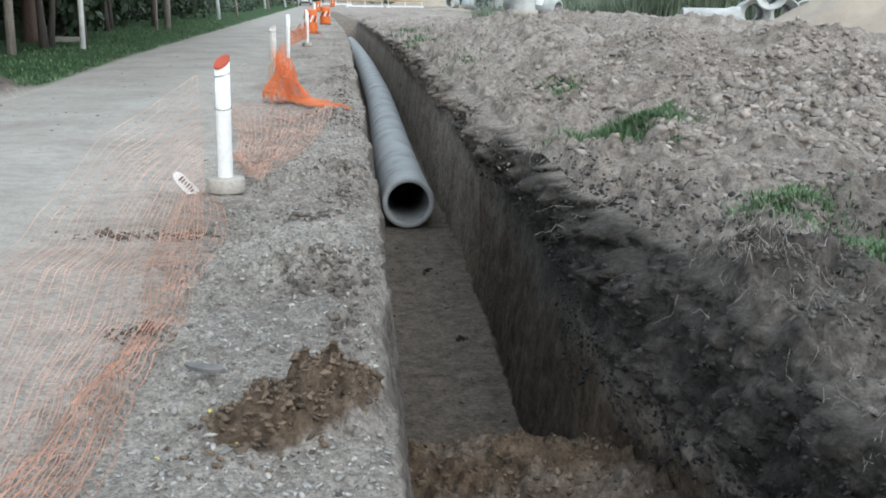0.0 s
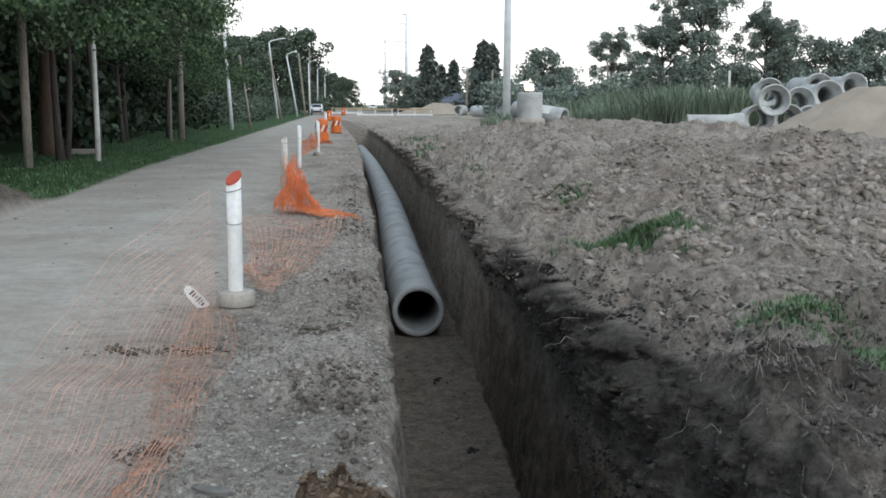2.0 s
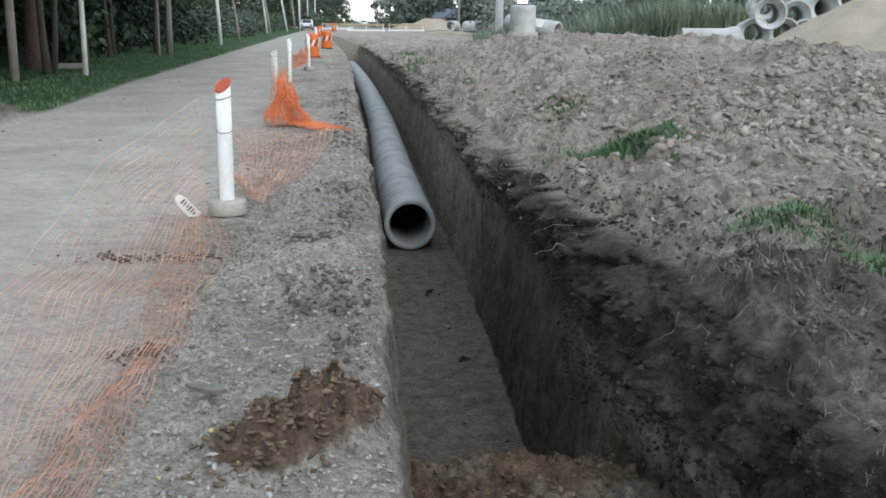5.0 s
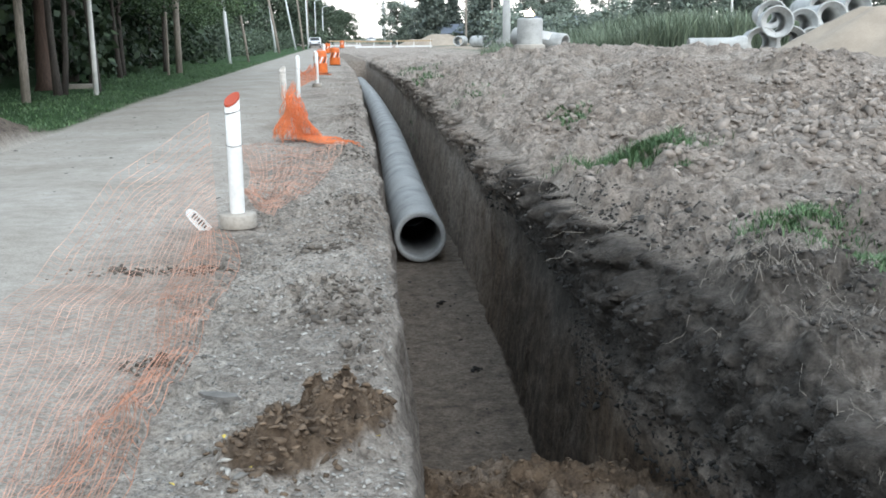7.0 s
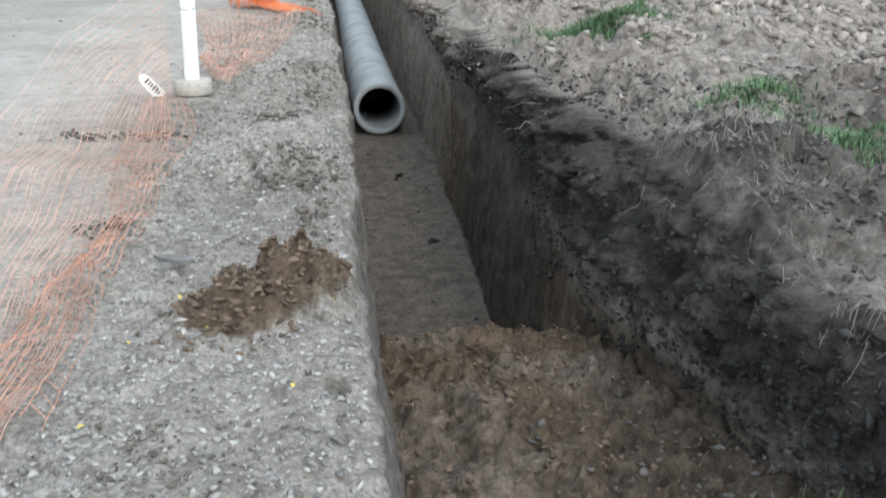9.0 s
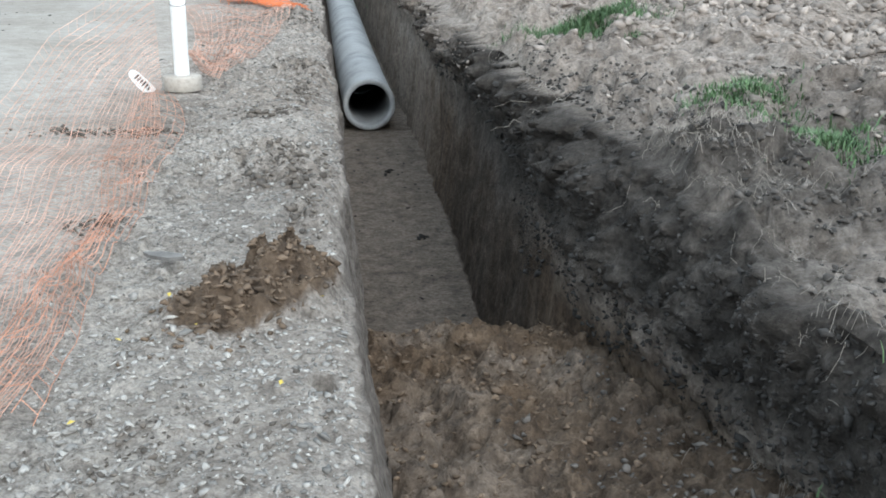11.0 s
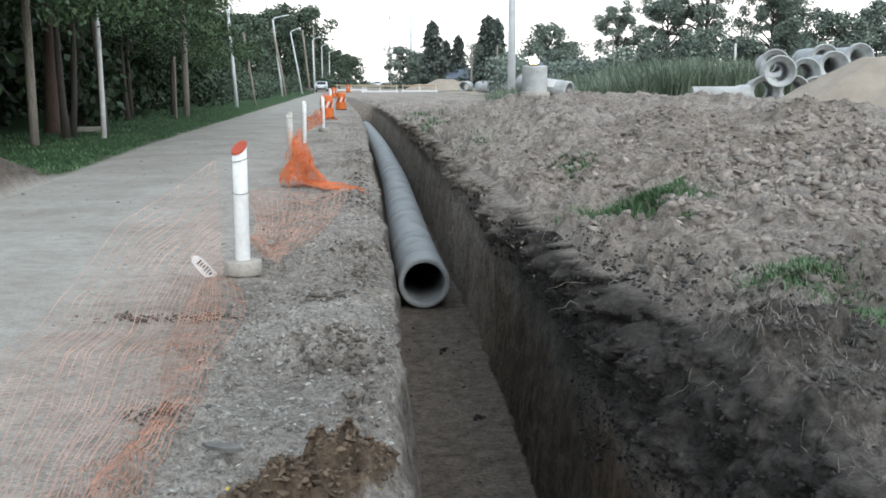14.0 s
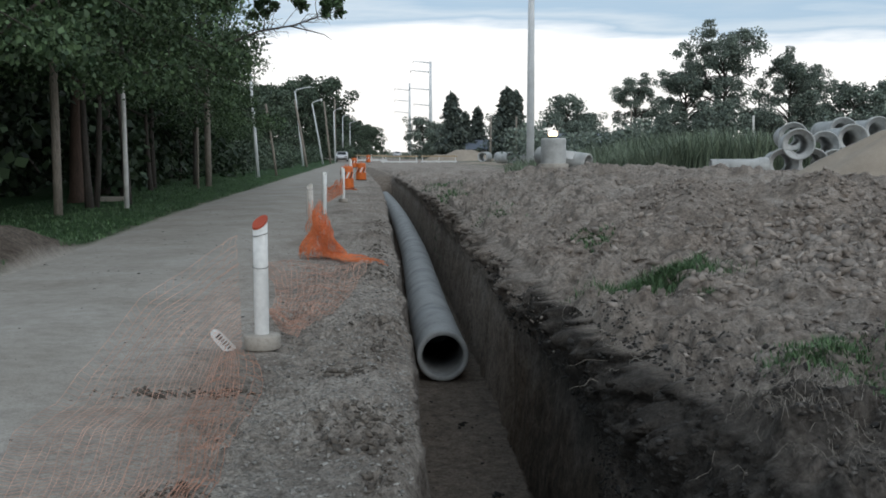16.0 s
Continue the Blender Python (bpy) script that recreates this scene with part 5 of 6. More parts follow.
def strew():
    rng = np.random.default_rng(77)
    own, small, big = [], [], []
    for _ in range(70000):
        y = 2.2 + 27 * rng.random() ** 1.5
        x = 1.75 + (1.5 + 0.55 * y) * rng.random()
        if rng.random() > clod_density(x, y) * 1.25:
            continue
        if y < 5.6 and x < 2.2 + 0.8 * (5.6 - y) * 0.6 + 0.2 * rng.random():
            continue
        zone = math.exp(-((x - 5.2) / 2.8) ** 2 - ((y - 10.6 - 0.5 * (x - 5)) / 3.2) ** 2)
        r = 0.006 + (0.034 + 0.042 * zone) * rng.random() ** (4.0 - 2.2 * zone) + 0.0008 * y
        if y < 14 and r > 0.058 and len(own) < 300:
            own.append((x, y, ground_z(x, y) - 0.2 * r, r))
        elif r > 0.026 and len(big) < 7000:
            big.append((x, y, ground_z(x, y) - 0.15 * r, r))
        elif len(small) < 11000:
            small.append((x, y, ground_z(x, y), r))
    single("clod", SHEET["spoil_bank"], own, CLOD, 5)
    scatter("earth_clods", "loose dry tan earth clods strewn over the spoil bank", "earth clods", big, CLOD_LOOSE, 6, False, 0.8, 0.2)
    scatter("earth_crumbs", "small dry earth crumbs strewn over the spoil bank", "earth crumbs", small, CLOD_LOOSE, 7)
    # dark crumbs on the near slope and the wall's lip
    v = []
    for _ in range(3000):
        y = 1.8 + 6.0 * rng.random() ** 1.2
        x = float(foot_right(y)) + 0.30 + (0.25 + 2.0 * max(0, 1 - (y - 2.4) / 4.2)) * rng.random() ** 1.2
        v.append((x, y, ground_z(x, y), 0.004 + 0.024 * rng.random() ** 4))
    scatter("topsoil_clods", "dark crumbly topsoil clods along the trench lip", "earth clods", v, CLOD_DARK, 8)
    v = []
    for _ in range(6500):
        y = 2.0 + 4.6 * rng.random() ** 0.9
        x = float(foot_right(y) + rim_off(y)) + 0.05 + 1.9 * rng.random() ** 1.1
        if noise.noise(Vector((x * 1.9, y * 1.9, 2.0))) > -0.12:
            v.append((x, y, ground_z(x, y), 0.004 + 0.027 * rng.random() ** 3.2))
    scatter("shelf_clods", "grey brown crumbly clods on the shelf above the trench", "earth clods", v, CLOD_SHELF, 17, False, 0.8)
    # crumbs that cling to the cut face: all over the soft near end, then only along the lip
    face = np.where(WHO == 5)[0]
    fx, fy, fz = (q[:, face] for q in (GX, GY, GZ))
    for name, label, mat, keep, count, size, seed in (
            ("face_clods", "dark crumbly soil clinging to the cut face", CLOD_DARK, (fy > 1.7) & (fy < 6.6) & (fz > -0.72 + 0.12 * np.sin(fy * 5)), 3600, 0.022, 18),
            ("lip_clods", "broken earth clods hanging along the trench lip", CLOD_DARK, (fy > 6.0) & (fy < 13.5) & (fz > -0.30), 1500, 0.03, 19),
            ("dry_lip_clods", "dry crumbling clods along the farther trench lip", CLOD_LOOSE, (fy > 8.0) & (fy < 34.0) & (fz > -0.12), 900, 0.032, 20)):
        at = np.argwhere(keep)
        at = at[rng.integers(0, len(at), count)]
        pts = np.stack([fx[at[:, 0], at[:, 1]], fy[at[:, 0], at[:, 1]], fz[at[:, 0], at[:, 1]], 0.005 + size * rng.random(count) ** 2.8 + 0.0006 * fy[at[:, 0], at[:, 1]]], 1)
        pts[:, :2] += rng.normal(0, 0.008, (count, 2))
        scatter(name, label, "earth clods", pts, mat, seed, False, 0.8, 0.5)
    # grey gravel and crumbs on the shoulder
    v, own = [], []
    for _ in range(22000):
        y = 1.6 + 13 * rng.random() ** 2.0
        x = -1.0 + (float(rim_left(y)) + 0.98) * rng.random() ** 0.8
        k = 0.5 + 0.6 * noise.noise(Vector((x * 2.1, y * 1.6, 8.0)))
        if ((x + 0.12) * 0.58 + (y - 3.52) * 0.81) ** 2 / 0.20 + (-(x + 0.12) * 0.81 + (y - 3.52) * 0.58) ** 2 / 0.05 < 1:
            continue
        if (x - 0.08) ** 2 + (y - 2.85) ** 2 < 0.0035:
            continue
        if x < -0.75 and rng.random() < 0.7 or rng.random() > k + 0.25:
            continue
        r = 0.0035 + 0.018 * rng.random() ** 3 + 0.0004 * y
        if r > 0.0165 and y < 8 and len(own) < 220:
            own.append((x, y, ground_z(x, y), r))
        else:
            v.append((x, y, ground_z(x, y), r))
    single("stone", SHEET["shoulder"], own, STONE_ONE, 9, 0.6)
    scatter("gravel", "loose pale grey gravel on the strip beside the trench", "gravel", v, STONE, 10, False, 0.6)
    v = []
    for px, py, w, d, n in ((-0.05, 5.35, 0.24, 0.30, 420), (0.0, 8.7, 0.22, 0.5, 260), (-0.2, 6.9, 0.3, 0.3, 160), (0.05, 7.6, 0.16, 0.5, 160), (0.05, 12.5, 0.3, 1.0, 360), (0.1, 15.5, 0.22, 1.2, 200), (0.1, 20.0, 0.25, 2.0, 300), (-0.35, 2.4, 0.4, 0.4, 220), (-1.1, 6.35, 0.5, 0.14, 200), (-0.86, 4.42, 0.15, 0.13, 110), (-0.08, 4.95, 0.2, 0.2, 160), (0.05, 4.4, 0.12, 0.3, 90)):
        for _ in range(n):
            x, y = rng.normal(px, w * 0.5), rng.normal(py, d * 0.5)
            if x < rim_left(y) - 0.02:
                v.append((x, y, ground_z(x, y), 0.005 + (0.016 if y < 3.5 else 0.030) * rng.random() ** 2.8))
    scatter("trodden_clods", "dull grey brown clods trodden into the gravel strip", "earth clods", v, plain("trodden_clod", (0.16, 0.137, 0.115), 0.95, spread=0.3, scale=15, bump=0.006, per_island=0.5), 11)
    # the brown heap on the shoulder and the fill in the trench
    v = []
    for _ in range(2200):
        a, b = rng.normal(0, 0.22), rng.normal(0, 0.09)
        x, y = -0.12 + a * math.cos(0.95) - b * math.sin(0.95), 3.52 + a * math.sin(0.95) + b * math.cos(0.95)
        if x < rim_left(y) - 0.03:
            v.append((x, y, ground_z(x, y), 0.003 + 0.022 * rng.random() ** 3.4))
    scatter("brown_clods", "moist brown clods heaped on the gravel strip", "earth clods", v, CLOD_BROWN, 12)
    v, w = [], []
    for _ in range(4200):
        y = 1.9 + 3.9 * rng.random()
        x = float(rim_left(y)) + 0.12 + (float(foot_right(y)) - float(rim_left(y)) - 0.16) * rng.random()
        p = (x, y, ground_z(x, y), 0.004 + 0.024 * rng.random() ** 3.4)
        (v if noise.noise(Vector((x * 2, y * 2, 1))) > -0.1 - 0.3 * (y - 3.6) + 1.1 * (x - 1.15) else w).append(p)
    scatter("fill_clods", "loose brown earth clods filling the trench", "earth clods", v, CLOD_BROWN, 13)
    scatter("fill_topsoil_clods", "dark earth clods mixed into the trench fill", "earth clods", w, CLOD_SHELF, 14)
    v = []
    for _ in range(190):
        y = 6.3 + 7 * rng.random()
        x = float(rim_left(y)) + 0.12 + 1.0 * rng.random() ** (0.5 if rng.random() < 0.6 else 2)
        if x < foot_right(y) - 0.02:
            v.append((x, y, ground_z(x, y), 0.003 + 0.028 * rng.random() ** 5))
    v += [(1.06 + 0.03 * k, 8.78 + 0.05 * (k % 2), ground_z(1.06, 8.78), 0.05 - 0.006 * k) for k in range(4)]
    v += [(0.95 + 0.05 * k, 11.1 + 0.1 * (k % 3), ground_z(0.95, 11.1), 0.045 - 0.005 * k) for k in range(5)]
    scatter("floor_crumbs", "few dark crumbs fallen on the trench floor", "earth crumbs", v, CLOD_DARK, 15)
    v = []
    for _ in range(520):
        y = 3 + 24 * rng.random() ** 1.3
        x = -4.5 + 3.4 * rng.random() ** 0.7
        v.append((x, y, ground_z(x, y), 0.005 + 0.02 * rng.random() ** 4 + 0.0006 * y))
    scatter("road_crumbs", "small dark earth crumbs scattered on the road", "earth crumbs", v, CLOD_DARK, 16, False, 0.4)


strew()


# ---------------------------------------------------------------- roots and straw on the bank
def roots():
    rng = random.Random(41)

    def tangle(x, y, w, d, n, length, label, r=0.0013, hang=False):
        top = thing("dry_roots", label, "dry roots", None, "dry roots on the bank")
        for k in range(n):
            px, py = rng.gauss(x, w * 0.5), rng.gauss(y, d * 0.5)
            a, e = rng.uniform(0, 6.28), rng.uniform(0.5, 1.0) * length
            pts = []
            g0 = ground_z(px, py)
            for i in range(8):
                q = i / 7
                xx, yy = px + e * q * math.cos(a) + 0.014 * math.sin(6 * q + k), py + e * q * math.sin(a) + 0.014 * math.cos(5 * q + k)
                z = min(g0 + 0.12, max(g0 - 0.10, ground_z(xx, yy))) + 0.01 + 0.05 * math.sin(math.pi * q) * rng.random()
                if hang:
                    xx = px - 0.04 - 0.08 * q + 0.015 * math.sin(5 * q + k)
                    z = g0 + 0.02 - 0.6 * e * q
                pts.append((xx, yy, z))
            part("root", Shape().tube(pts, [r * (1 - 0.1 * i) for i in range(8)], 4), STRAW, top, "", True)

    tangle(2.05, 4.7, 0.4, 0.7, 90, 0.16, "tangle of pale dry roots and straw on dark soil")
    tangle(1.78, 3.0, 0.2, 0.5, 50, 0.15, "tangle of pale dry roots by the trench lip")
    tangle(1.66, 7.4, 0.10, 1.3, 60, 0.34, "thin dry roots hanging over the trench lip", 0.0018, True)
    tangle(1.70, 8.3, 0.2, 0.6, 30, 0.20, "dry straw lying along the trench lip")
    tangle(1.62, 6.4, 0.1, 0.3, 8, 0.4, "stiff bare roots sticking from the trench wall", 0.0028)
    top = thing("dry_stalk", "single upright pale dry stalk in dark soil", "dry stalk")
    part("stalk", Shape().tube([(1.80, 3.40, 0.0), (1.74, 3.36, 0.04), (1.71, 3.32, 0.13)], [0.0022, 0.002, 0.001], 6), STRAW, top, "", True)
    top = thing("dry_twig", "pale bent twig lying on the trench fill", "twig")
    z = ground_z(0.98, 2.6)
    part("twig", Shape().tube([(0.90, 2.46, z + 0.07), (0.94, 2.36, z + 0.03), (0.98, 2.29, z + 0.02), (1.06, 2.30, z + 0.03), (1.09, 2.44, z + 0.09)], [0.006, 0.008, 0.008, 0.008, 0.005], 6), STRAW, top, "", True)


roots()


def straw():
    rng = np.random.default_rng(23)
    v = []
    for x, y, w, d, n in ((2.1, 4.7, 0.5, 0.9, 900), (1.85, 3.1, 0.3, 0.9, 600), (1.75, 7.6, 0.18, 1.6, 420), (2.5, 6.2, 0.6, 0.8, 260), (1.75, 10.5, 0.2, 3.0, 260)):
        for _ in range(n):
            px, py = rng.normal(x, w * 0.5), rng.normal(y, d * 0.5)
            if px > foot_right(py) + 0.2:
                v.append((px, py, ground_z(px, py) + 0.012, rng.uniform(0.015, 0.05)))
    blades("straw", "thin pale straw bits strewn over dark soil", "straw", v, STRAW, 0.0008, 3.2, 31)


straw()


def small_finds():
    # the broken slate on the gravel
    top = thing("broken_slab", "thin broken grey slab lying on the gravel", "slab", pose(-0.50, 3.80, ground_z(-0.50, 3.80) + 0.055, 10, -8, -22))
    v = [(-0.11, 0.03), (-0.03, 0.03), (0.07, 0.005), (0.105, -0.03), (0.04, -0.035), (-0.06, -0.005)]
    n = len(v)
    part("slab", Shape().add([(x, y, 0) for x, y in v] + [(x * 0.96, y * 0.94, 0.016) for x, y in v], [tuple(range(n - 1, -1, -1)), tuple(range(n, 2 * n))] + [(i, (i + 1) % n, n + (i + 1) % n, n + i) for i in range(n)]), plain("dull_slate", (0.15, 0.143, 0.133), 0.8, spread=0.3, scale=20, bump=0.004), top)
    leaf = plain("yellow_leaf", (0.55, 0.42, 0.08), 0.6)
    for k, (x, y) in enumerate(((-0.42, 3.25), (-0.55, 3.05), (0.10, 3.45), (-0.33, 3.12), (-0.62, 2.55), (-0.05, 2.75))):
        s = Shape().add([(0, 0, 0), (0.008, 0.011, 0.004), (0, 0.026, 0.002), (-0.008, 0.011, 0.005)], [(0, 1, 2, 3)])
        tagged(part("fallen_leaf", s, leaf, m=pose(x, y, ground_z(x, y) + 0.03, 12, 8 * (k % 3), 70 * k)), "small fallen yellow leaf on the earth", "leaf", "fallen yellow leaves")
    # a loose end of netting on the fill, close to the camera
    s = Shape()
    for k in range(5):
        y0 = 2.30 + 0.03 * k
        s.tube([(1.00 + 0.055 * i, y0 + 0.012 * math.sin(2 * i + k), ground_z(1.12, y0) + 0.04 + 0.02 * math.sin(i + k)) for i in range(7)], 0.006, 4)
    for i in range(7):
        s.tube([(1.00 + 0.055 * i, 2.30 + 0.03 * k, ground_z(1.12, 2.30 + 0.03 * k) + 0.04 + 0.02 * math.sin(i + k)) for k in range(5)], 0.004, 4)
    tagged(part("net_scrap", s, NET), "torn scrap of orange net on the fill", "safety net")


small_finds()


# ---------------------------------------------------------------- under the trees
def old_stump():
    x, y = -8.0, 28.8
    top = thing("old_tree", "thick reddish brown trunk standing among the trees", "tree", pose(x, y, ground_z(x, y)))
    part("trunk", Shape().tube([(0, 0, -0.1), (0.02, 0, 0.25), (0.0, 0, 0.9), (0.05, 0, 2.2), (0.12, 0, 4.6)], [0.32, 0.23, 0.20, 0.18, 0.13], 12), bark_material("red_bark", (0.13, 0.085, 0.066)), top, "", True)
    part("snag", Shape().tube([(0.1, 0, 1.0), (0.25, 0.05, 1.35), (0.32, 0.06, 1.8)], [0.07, 0.05, 0.02], 7), BARK, top, "", True)
    b = thing("stone_slab", "low pale stone slab lying under the trees", "stone slab", pose(-7.3, 29.6, ground_z(-7.3, 29.6)))
    part("slab", Shape().box((0, 0, 0.06), (0.9, 0.4, 0.14)), BASE, b)


old_stump()


def slim_trunks():
    for k, (x, y, h, r, lx) in enumerate(((-7.0, 26.8, 5.0, 0.075, 0.05), (-6.4, 27.6, 5.0, 0.08, -0.04), (-8.3, 40.0, 5.0, 0.09, 0.02))):
        pts = [(x + lx * q * h + 0.05 * math.sin(5 * q + k), y, ground_z(x, y) - 0.1 + h * q) for q in (0, 0.2, 0.45, 0.7, 1.0)]
        top = thing("young_tree", "slender bare trunk rising into the leafy canopy", "tree", None, "trees along the road")
        part("trunk", Shape().tube(pts, [r * 1.2, r, r * 0.9, r * 0.8, r * 0.6], 9), BARK, top, "", True)
        e = Vector(pts[-1])
        part("crown", crown_mesh("crown", [(e.x + math.cos(i) * 0.8, e.y + math.sin(i) * 0.8, e.z + 0.3 * (i % 3), 0.8) for i in range(6)], 160, 0.17, LEAF, 60 + k), LEAF, top)


slim_trunks()


def overhanging_bough():
    """The thin bough reaching over the road from the wood's edge."""
    rnd = random.Random(12)
    top = thing("tree", "roadside tree with a thin half-bare bough over the road", "tree", None, "trees along the road")
    s = Shape().tube([(-8.6, 34.0, -0.1), (-8.5, 34.0, 3.0), (-8.0, 34.2, 5.2)], [0.2, 0.16, 0.11], 10)
    main = [Vector((-8.0, 34.2, 5.2)), Vector((-6.4, 34.3, 4.85)), Vector((-4.75, 34.4, 4.92)), Vector((-3.62, 34.4, 5.38)), Vector((-2.51, 34.4, 5.58)), Vector((-0.97, 34.4, 6.1))]
    s.tube(main, [0.09, 0.07, 0.055, 0.04, 0.028, 0.012], 7)
    fork = [Vector((-2.6, 34.4, 5.56)), Vector((-2.0, 34.4, 5.42)), Vector((-1.5, 34.45, 5.3)), Vector((-1.25, 34.4, 5.12))]
    s.tube(fork, [0.026, 0.02, 0.014, 0.006], 6)
    clumps = []
    for k in range(34):
        q = rnd.uniform(0.4, 1.0) * 4.99
        st = main[int(q)].lerp(main[int(q) + 1], q % 1)
        en = st + Vector((rnd.uniform(-0.2, 0.9), rnd.uniform(-0.5, 0.5), rnd.uniform(-0.3, 0.9)))
        j = lambda k: Vector([rnd.uniform(-k, k) for _ in range(3)])
        way = [st, st.lerp(en, 0.35) + j(0.10), st.lerp(en, 0.7) + j(0.12), en]
        s.tube(way, [0.016, 0.011, 0.008, 0.004], 5)
        for m in (1, 2):
            tip = way[m] + Vector((rnd.uniform(0.0, 0.4), rnd.uniform(-0.2, 0.2), rnd.uniform(-0.3, 0.3)))
            s.tube([way[m], way[m].lerp(tip, 0.5) + j(0.05), tip], [0.008, 0.006, 0.003], 4)
        if en.z > 5.9:
            clumps.append((en.x, en.y, en.z, 0.16))
    for k in range(26):
        clumps.append((rnd.uniform(-5.6, -0.8), 34.4 + rnd.uniform(-0.5, 0.5), rnd.uniform(6.15, 6.9), rnd.uniform(0.12, 0.26)))
    for k in range(14):
        clumps.append((rnd.uniform(-8.4, -5.8), 34 + rnd.uniform(-0.8, 0.8), rnd.uniform(5.4, 8.0), 0.7))
    part("trunk", s, BARK, top, "", True)
    part("crown", crown_mesh("crown", clumps, 70, 0.17, LEAF, 88), LEAF, top)


overhanging_bough()


def understorey():
    rng = np.random.default_rng(5)
    clumps = []
    for _ in range(260):
        y = 12 + 62 * rng.random()
        clumps.append((-9.6 - 4.0 * rng.random(), y, 0.4 + 3.2 * rng.random(), 0.9 + 0.5 * rng.random()))
    ob = part("undergrowth", crown_mesh("undergrowth", clumps, 170, 0.26, LEAF_SHADED, 91), LEAF_SHADED)
    tagged(ob, "dark tangled undergrowth closing off the wood behind the trunks", "undergrowth", kind="stuff")
    clumps = []
    for _ in range(110):
        y = 62 + 110 * rng.random()
        clumps.append((-7.2 - 3.0 * rng.random(), y, 0.3 + 1.5 * rng.random(), 0.8 + 0.5 * rng.random()))
    ob = part("hedge", crown_mesh("hedge", clumps, 190, 0.22, LEAF_MID, 92), LEAF_MID)
    tagged(ob, "rough dark hedge along the far stretch of road", "hedge", kind="stuff")
    clumps = []
    for _ in range(260):
        x = 14 + 58 * rng.random()
        clumps.append((x, 96 + 14 * rng.random(), 0.5 + 3.4 * rng.random() * (0.5 + 0.5 * math.sin(x * 0.3) ** 2), 1.3 + 0.9 * rng.random()))
    ob = part("far_thicket", crown_mesh("far_thicket", clumps, 120, 0.42, LEAF_HAZED, 93), LEAF_HAZED)
    tagged(ob, "grey green thicket along the far edge of the field", "thicket", kind="stuff")


understorey()


# ---------------------------------------------------------------- far down the road
def car(x, y, turn, paint, label):
    top = thing("car", label, "car", pose(x, y, 0.03, 0, 0, turn))
    prof = [(-2.0, 0.35), (-2.05, 0.75), (-1.9, 0.92), (-1.0, 1.0), (-0.45, 1.42), (1.0, 1.46), (1.75, 1.02), (2.0, 0.95), (2.05, 0.40), (1.8, 0.28), (-1.8, 0.28)]
    s, n = Shape(), len(prof)
    rows = []
    for w, k in ((-0.84, 0.0), (-0.78, 1.0), (0.78, 1.0), (0.84, 0.0)):
        rows += [(w * (0.86 if z > 1.1 else 1.0), yy * (0.985 if k == 0 else 1.0), z) for yy, z in prof]
    s.add(rows, [(i * n + j, i * n + (j + 1) % n, (i + 1) * n + (j + 1) % n, (i + 1) * n + j) for i in range(3) for j in range(n)] + [tuple(range(n - 1, -1, -1)), tuple(range(3 * n, 4 * n))])
    part("body", s, paint, top)
    part("windscreen", Shape().add([(-0.66, -0.99, 1.03), (0.66, -0.99, 1.03), (0.60, -0.50, 1.40), (-0.60, -0.50, 1.40)], [(0, 1, 2, 3)]), GLASS, top)
    for w in (-1, 1):
        part("side_window", Shape().add([(0.80 * w, -0.7, 1.02), (0.80 * w, 1.4, 1.04), (0.685 * w, 0.95, 1.40), (0.685 * w, -0.40, 1.38)], [(0, 1, 2, 3)]), GLASS, top)
        part("headlight", Shape().box((0.6 * w, -2.04, 0.72), (0.32, 0.05, 0.14)), GLASS, top, "clear headlight")
        for yy in (-1.3, 1.3):
            wheel = part("wheel", Shape().lathe([(0.0, -0.10), (0.26, -0.10), (0.31, -0.08), (0.31, 0.08), (0.26, 0.10), (0.0, 0.10)], 20, pose(0.78 * w, yy, 0.31, 0, 90, 0)), TYRE, top, "black tyre", True)
            part("rim", Shape().lathe([(0.0, 0.105), (0.17, 0.105), (0.19, 0.095)], 16, pose(0.78 * w, yy, 0.31, 0, 90 * w, 0)), GALV, wheel, "pale wheel rim", True)
    part("bumper", Shape().box((0, -2.05, 0.45), (1.5, 0.08, 0.18)), BLACK, top, "dark bumper")


car(-4.25, 150.0, 0, CAR_WHITE, "white car parked at the edge of the dirt road")
car(6.2, 255.0, 8, CAR_WHITE, "white car far away where the road ends")


def barrier(x, y, turn, label):
    top = thing("work_barrier", label, "barrier", pose(x, y, 0, 0, 0, turn), "timber barriers across the works")
    for z in (0.35, 0.95):
        part("rail", Shape().box((0, 0, z), (4.2, 0.04, 0.16)), WHITE if z < 0.5 else TIMBER, top)
    for k in (-1.9, 0.0, 1.9):
        part("upright", Shape().box((k, 0.04, 0.55), (0.08, 0.06, 1.1)), WHITE, top)


barrier(3.2, 118.0, 3, "pale timber barrier across the end of the works")
barrier(7.8, 120.0, -4, "pale timber barrier in front of distant sand")
barrier(0.0, 140.0, 0, "pale timber barrier across the distant road")


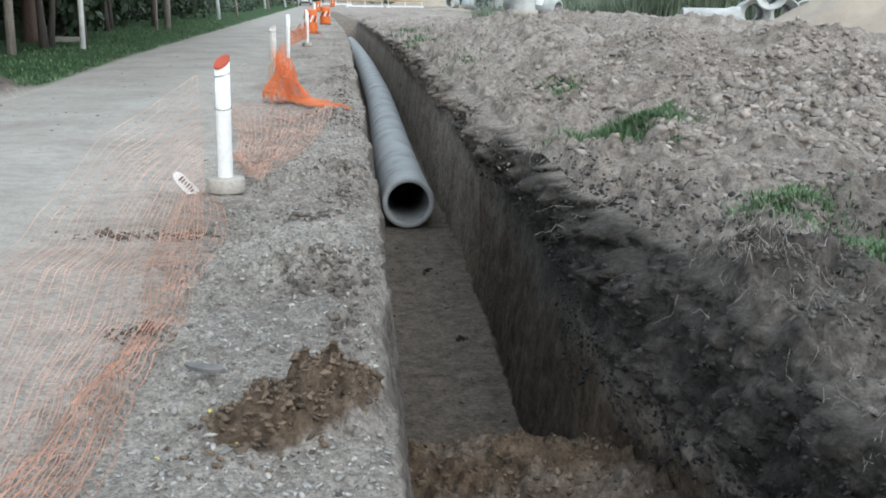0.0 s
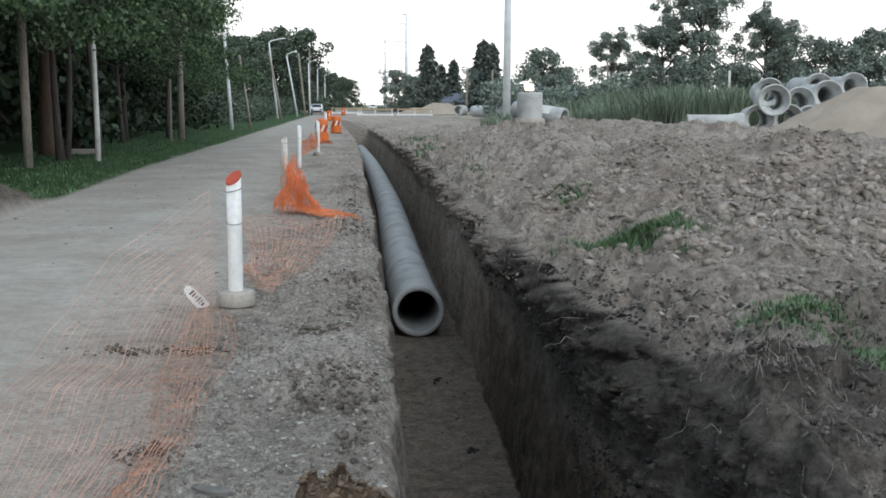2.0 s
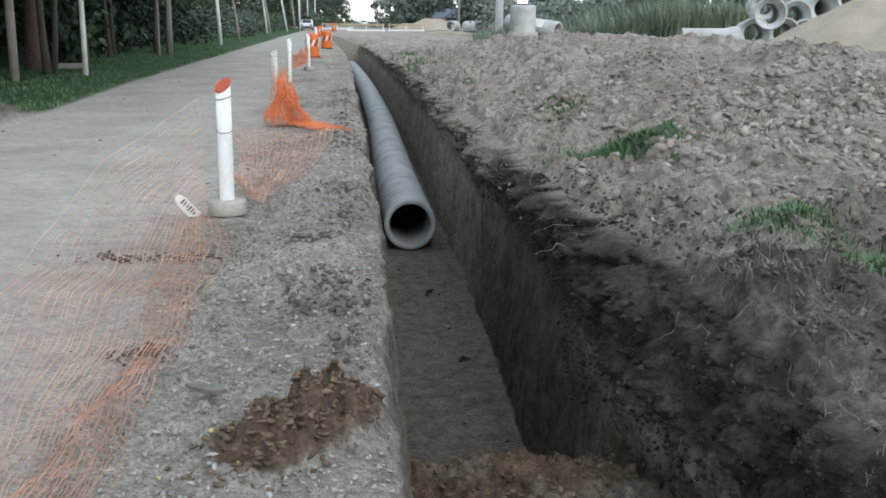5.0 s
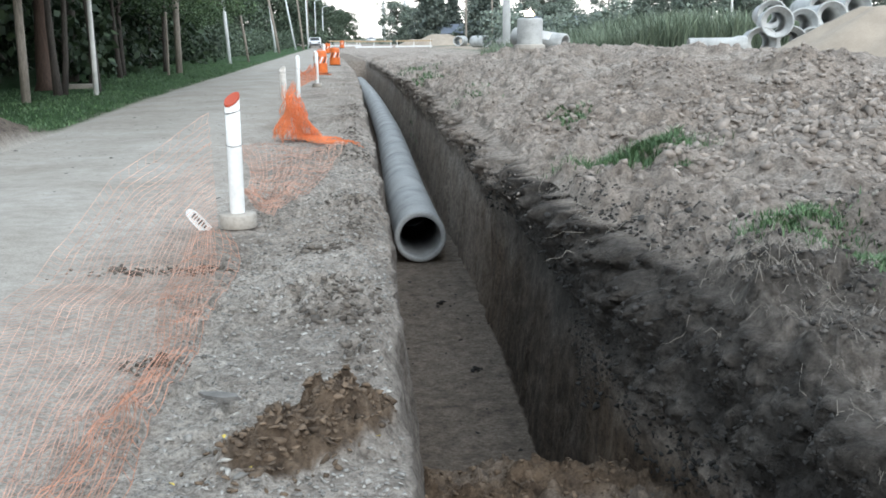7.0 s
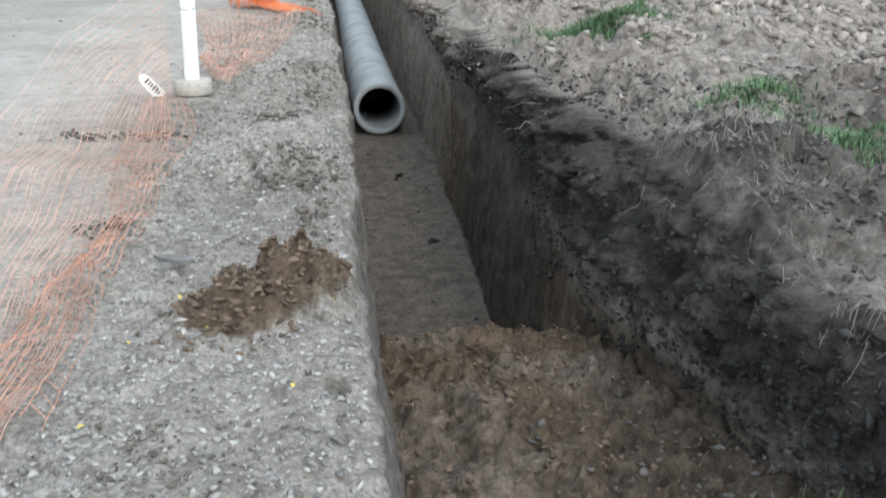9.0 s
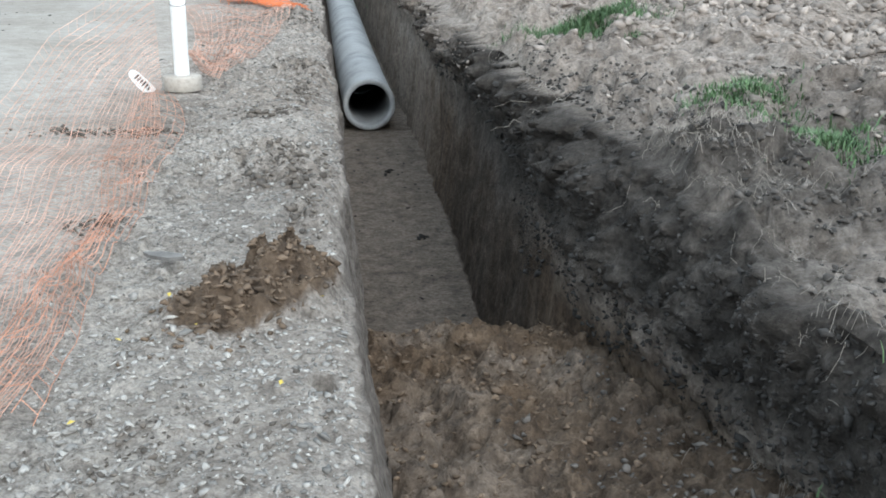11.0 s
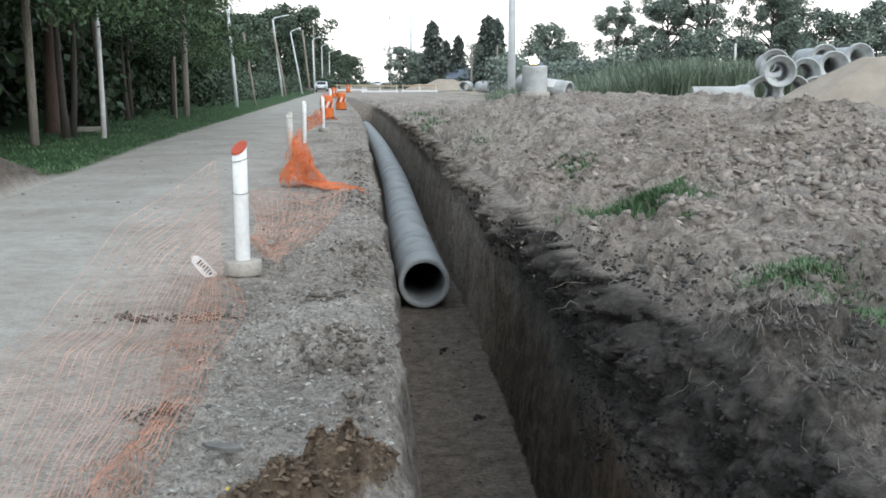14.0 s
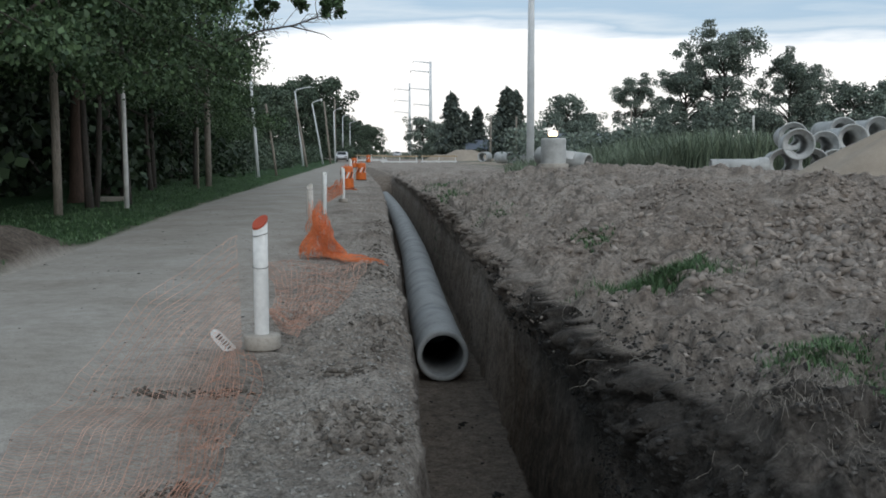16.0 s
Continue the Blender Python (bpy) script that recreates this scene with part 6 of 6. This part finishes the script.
def house(x, y, w, d, h, turn, label):
    top = thing("house", label, "house", pose(x, y, -0.1, 0, 0, turn), "far houses")
    part("wall", Shape().box((0, 0, h / 2), (w, d, h)), RENDER_WALL, top)
    e = 0.4
    part("roof", Shape().add([(-w / 2 - e, -d / 2 - e, h), (w / 2 + e, -d / 2 - e, h), (w / 2 + e, d / 2 + e, h), (-w / 2 - e, d / 2 + e, h), (-w / 2 - e, 0, h + 1.5), (w / 2 + e, 0, h + 1.5),
                                (-w / 2 - e, -d / 2 - e, h - 0.12), (w / 2 + e, -d / 2 - e, h - 0.12), (w / 2 + e, d / 2 + e, h - 0.12), (-w / 2 - e, d / 2 + e, h - 0.12)],
                               [(0, 1, 5, 4), (2, 3, 4, 5), (0, 4, 3), (1, 2, 5), (6, 7, 1, 0), (8, 9, 3, 2), (6, 9, 8, 7), (7, 8, 2, 1), (9, 6, 0, 3)]), ROOF, top, "low pitched grey roof")
    for k in (-0.3, 0.3):
        win = part("window", Shape().box((k * w, -d / 2 - 0.02, 1.5), (1.2, 0.06, 1.1)), WHITE, top)
        part("pane", Shape().box((k * w, -d / 2 - 0.05, 1.5), (1.04, 0.03, 0.94)), GLASS, win)
    part("door", Shape().box((0, -d / 2 - 0.02, 1.0), (0.9, 0.06, 2.0)), TIMBER, top)


house(24.5, 128.0, 9.0, 6.0, 2.3, 10, "low far house with a grey blue roof behind the field")
house(18.2, 175.0, 6.0, 5.0, 2.0, -6, "low far house among dark conifers")


def far_pipes():
    me = pipe_length(2.4, 0.55, 0.44)
    for x, y, r in ((13.5, 100.0, 24), (16.4, 97.0, 60), (12.0, 112.0, -20)):
        ob = part("concrete_pipe", me, PIPE_PALE, m=pose(x, y, 0.9, 0, 0, r))
        tagged(ob, "wide concrete pipe lying far off on the field", "pipe", "pipes lying in the field")
        b = thing("earth_mound", "low weedy earth mound far off on the field", "earth mound", pose(x, y + 1.0, 0.0))
        part("earth", Shape().lathe([(3.2, -0.2), (2.6, 0.15), (1.6, 0.32), (0.6, 0.36), (0.0, 0.36)], 28), SAND, b, "", True)


far_pipes()
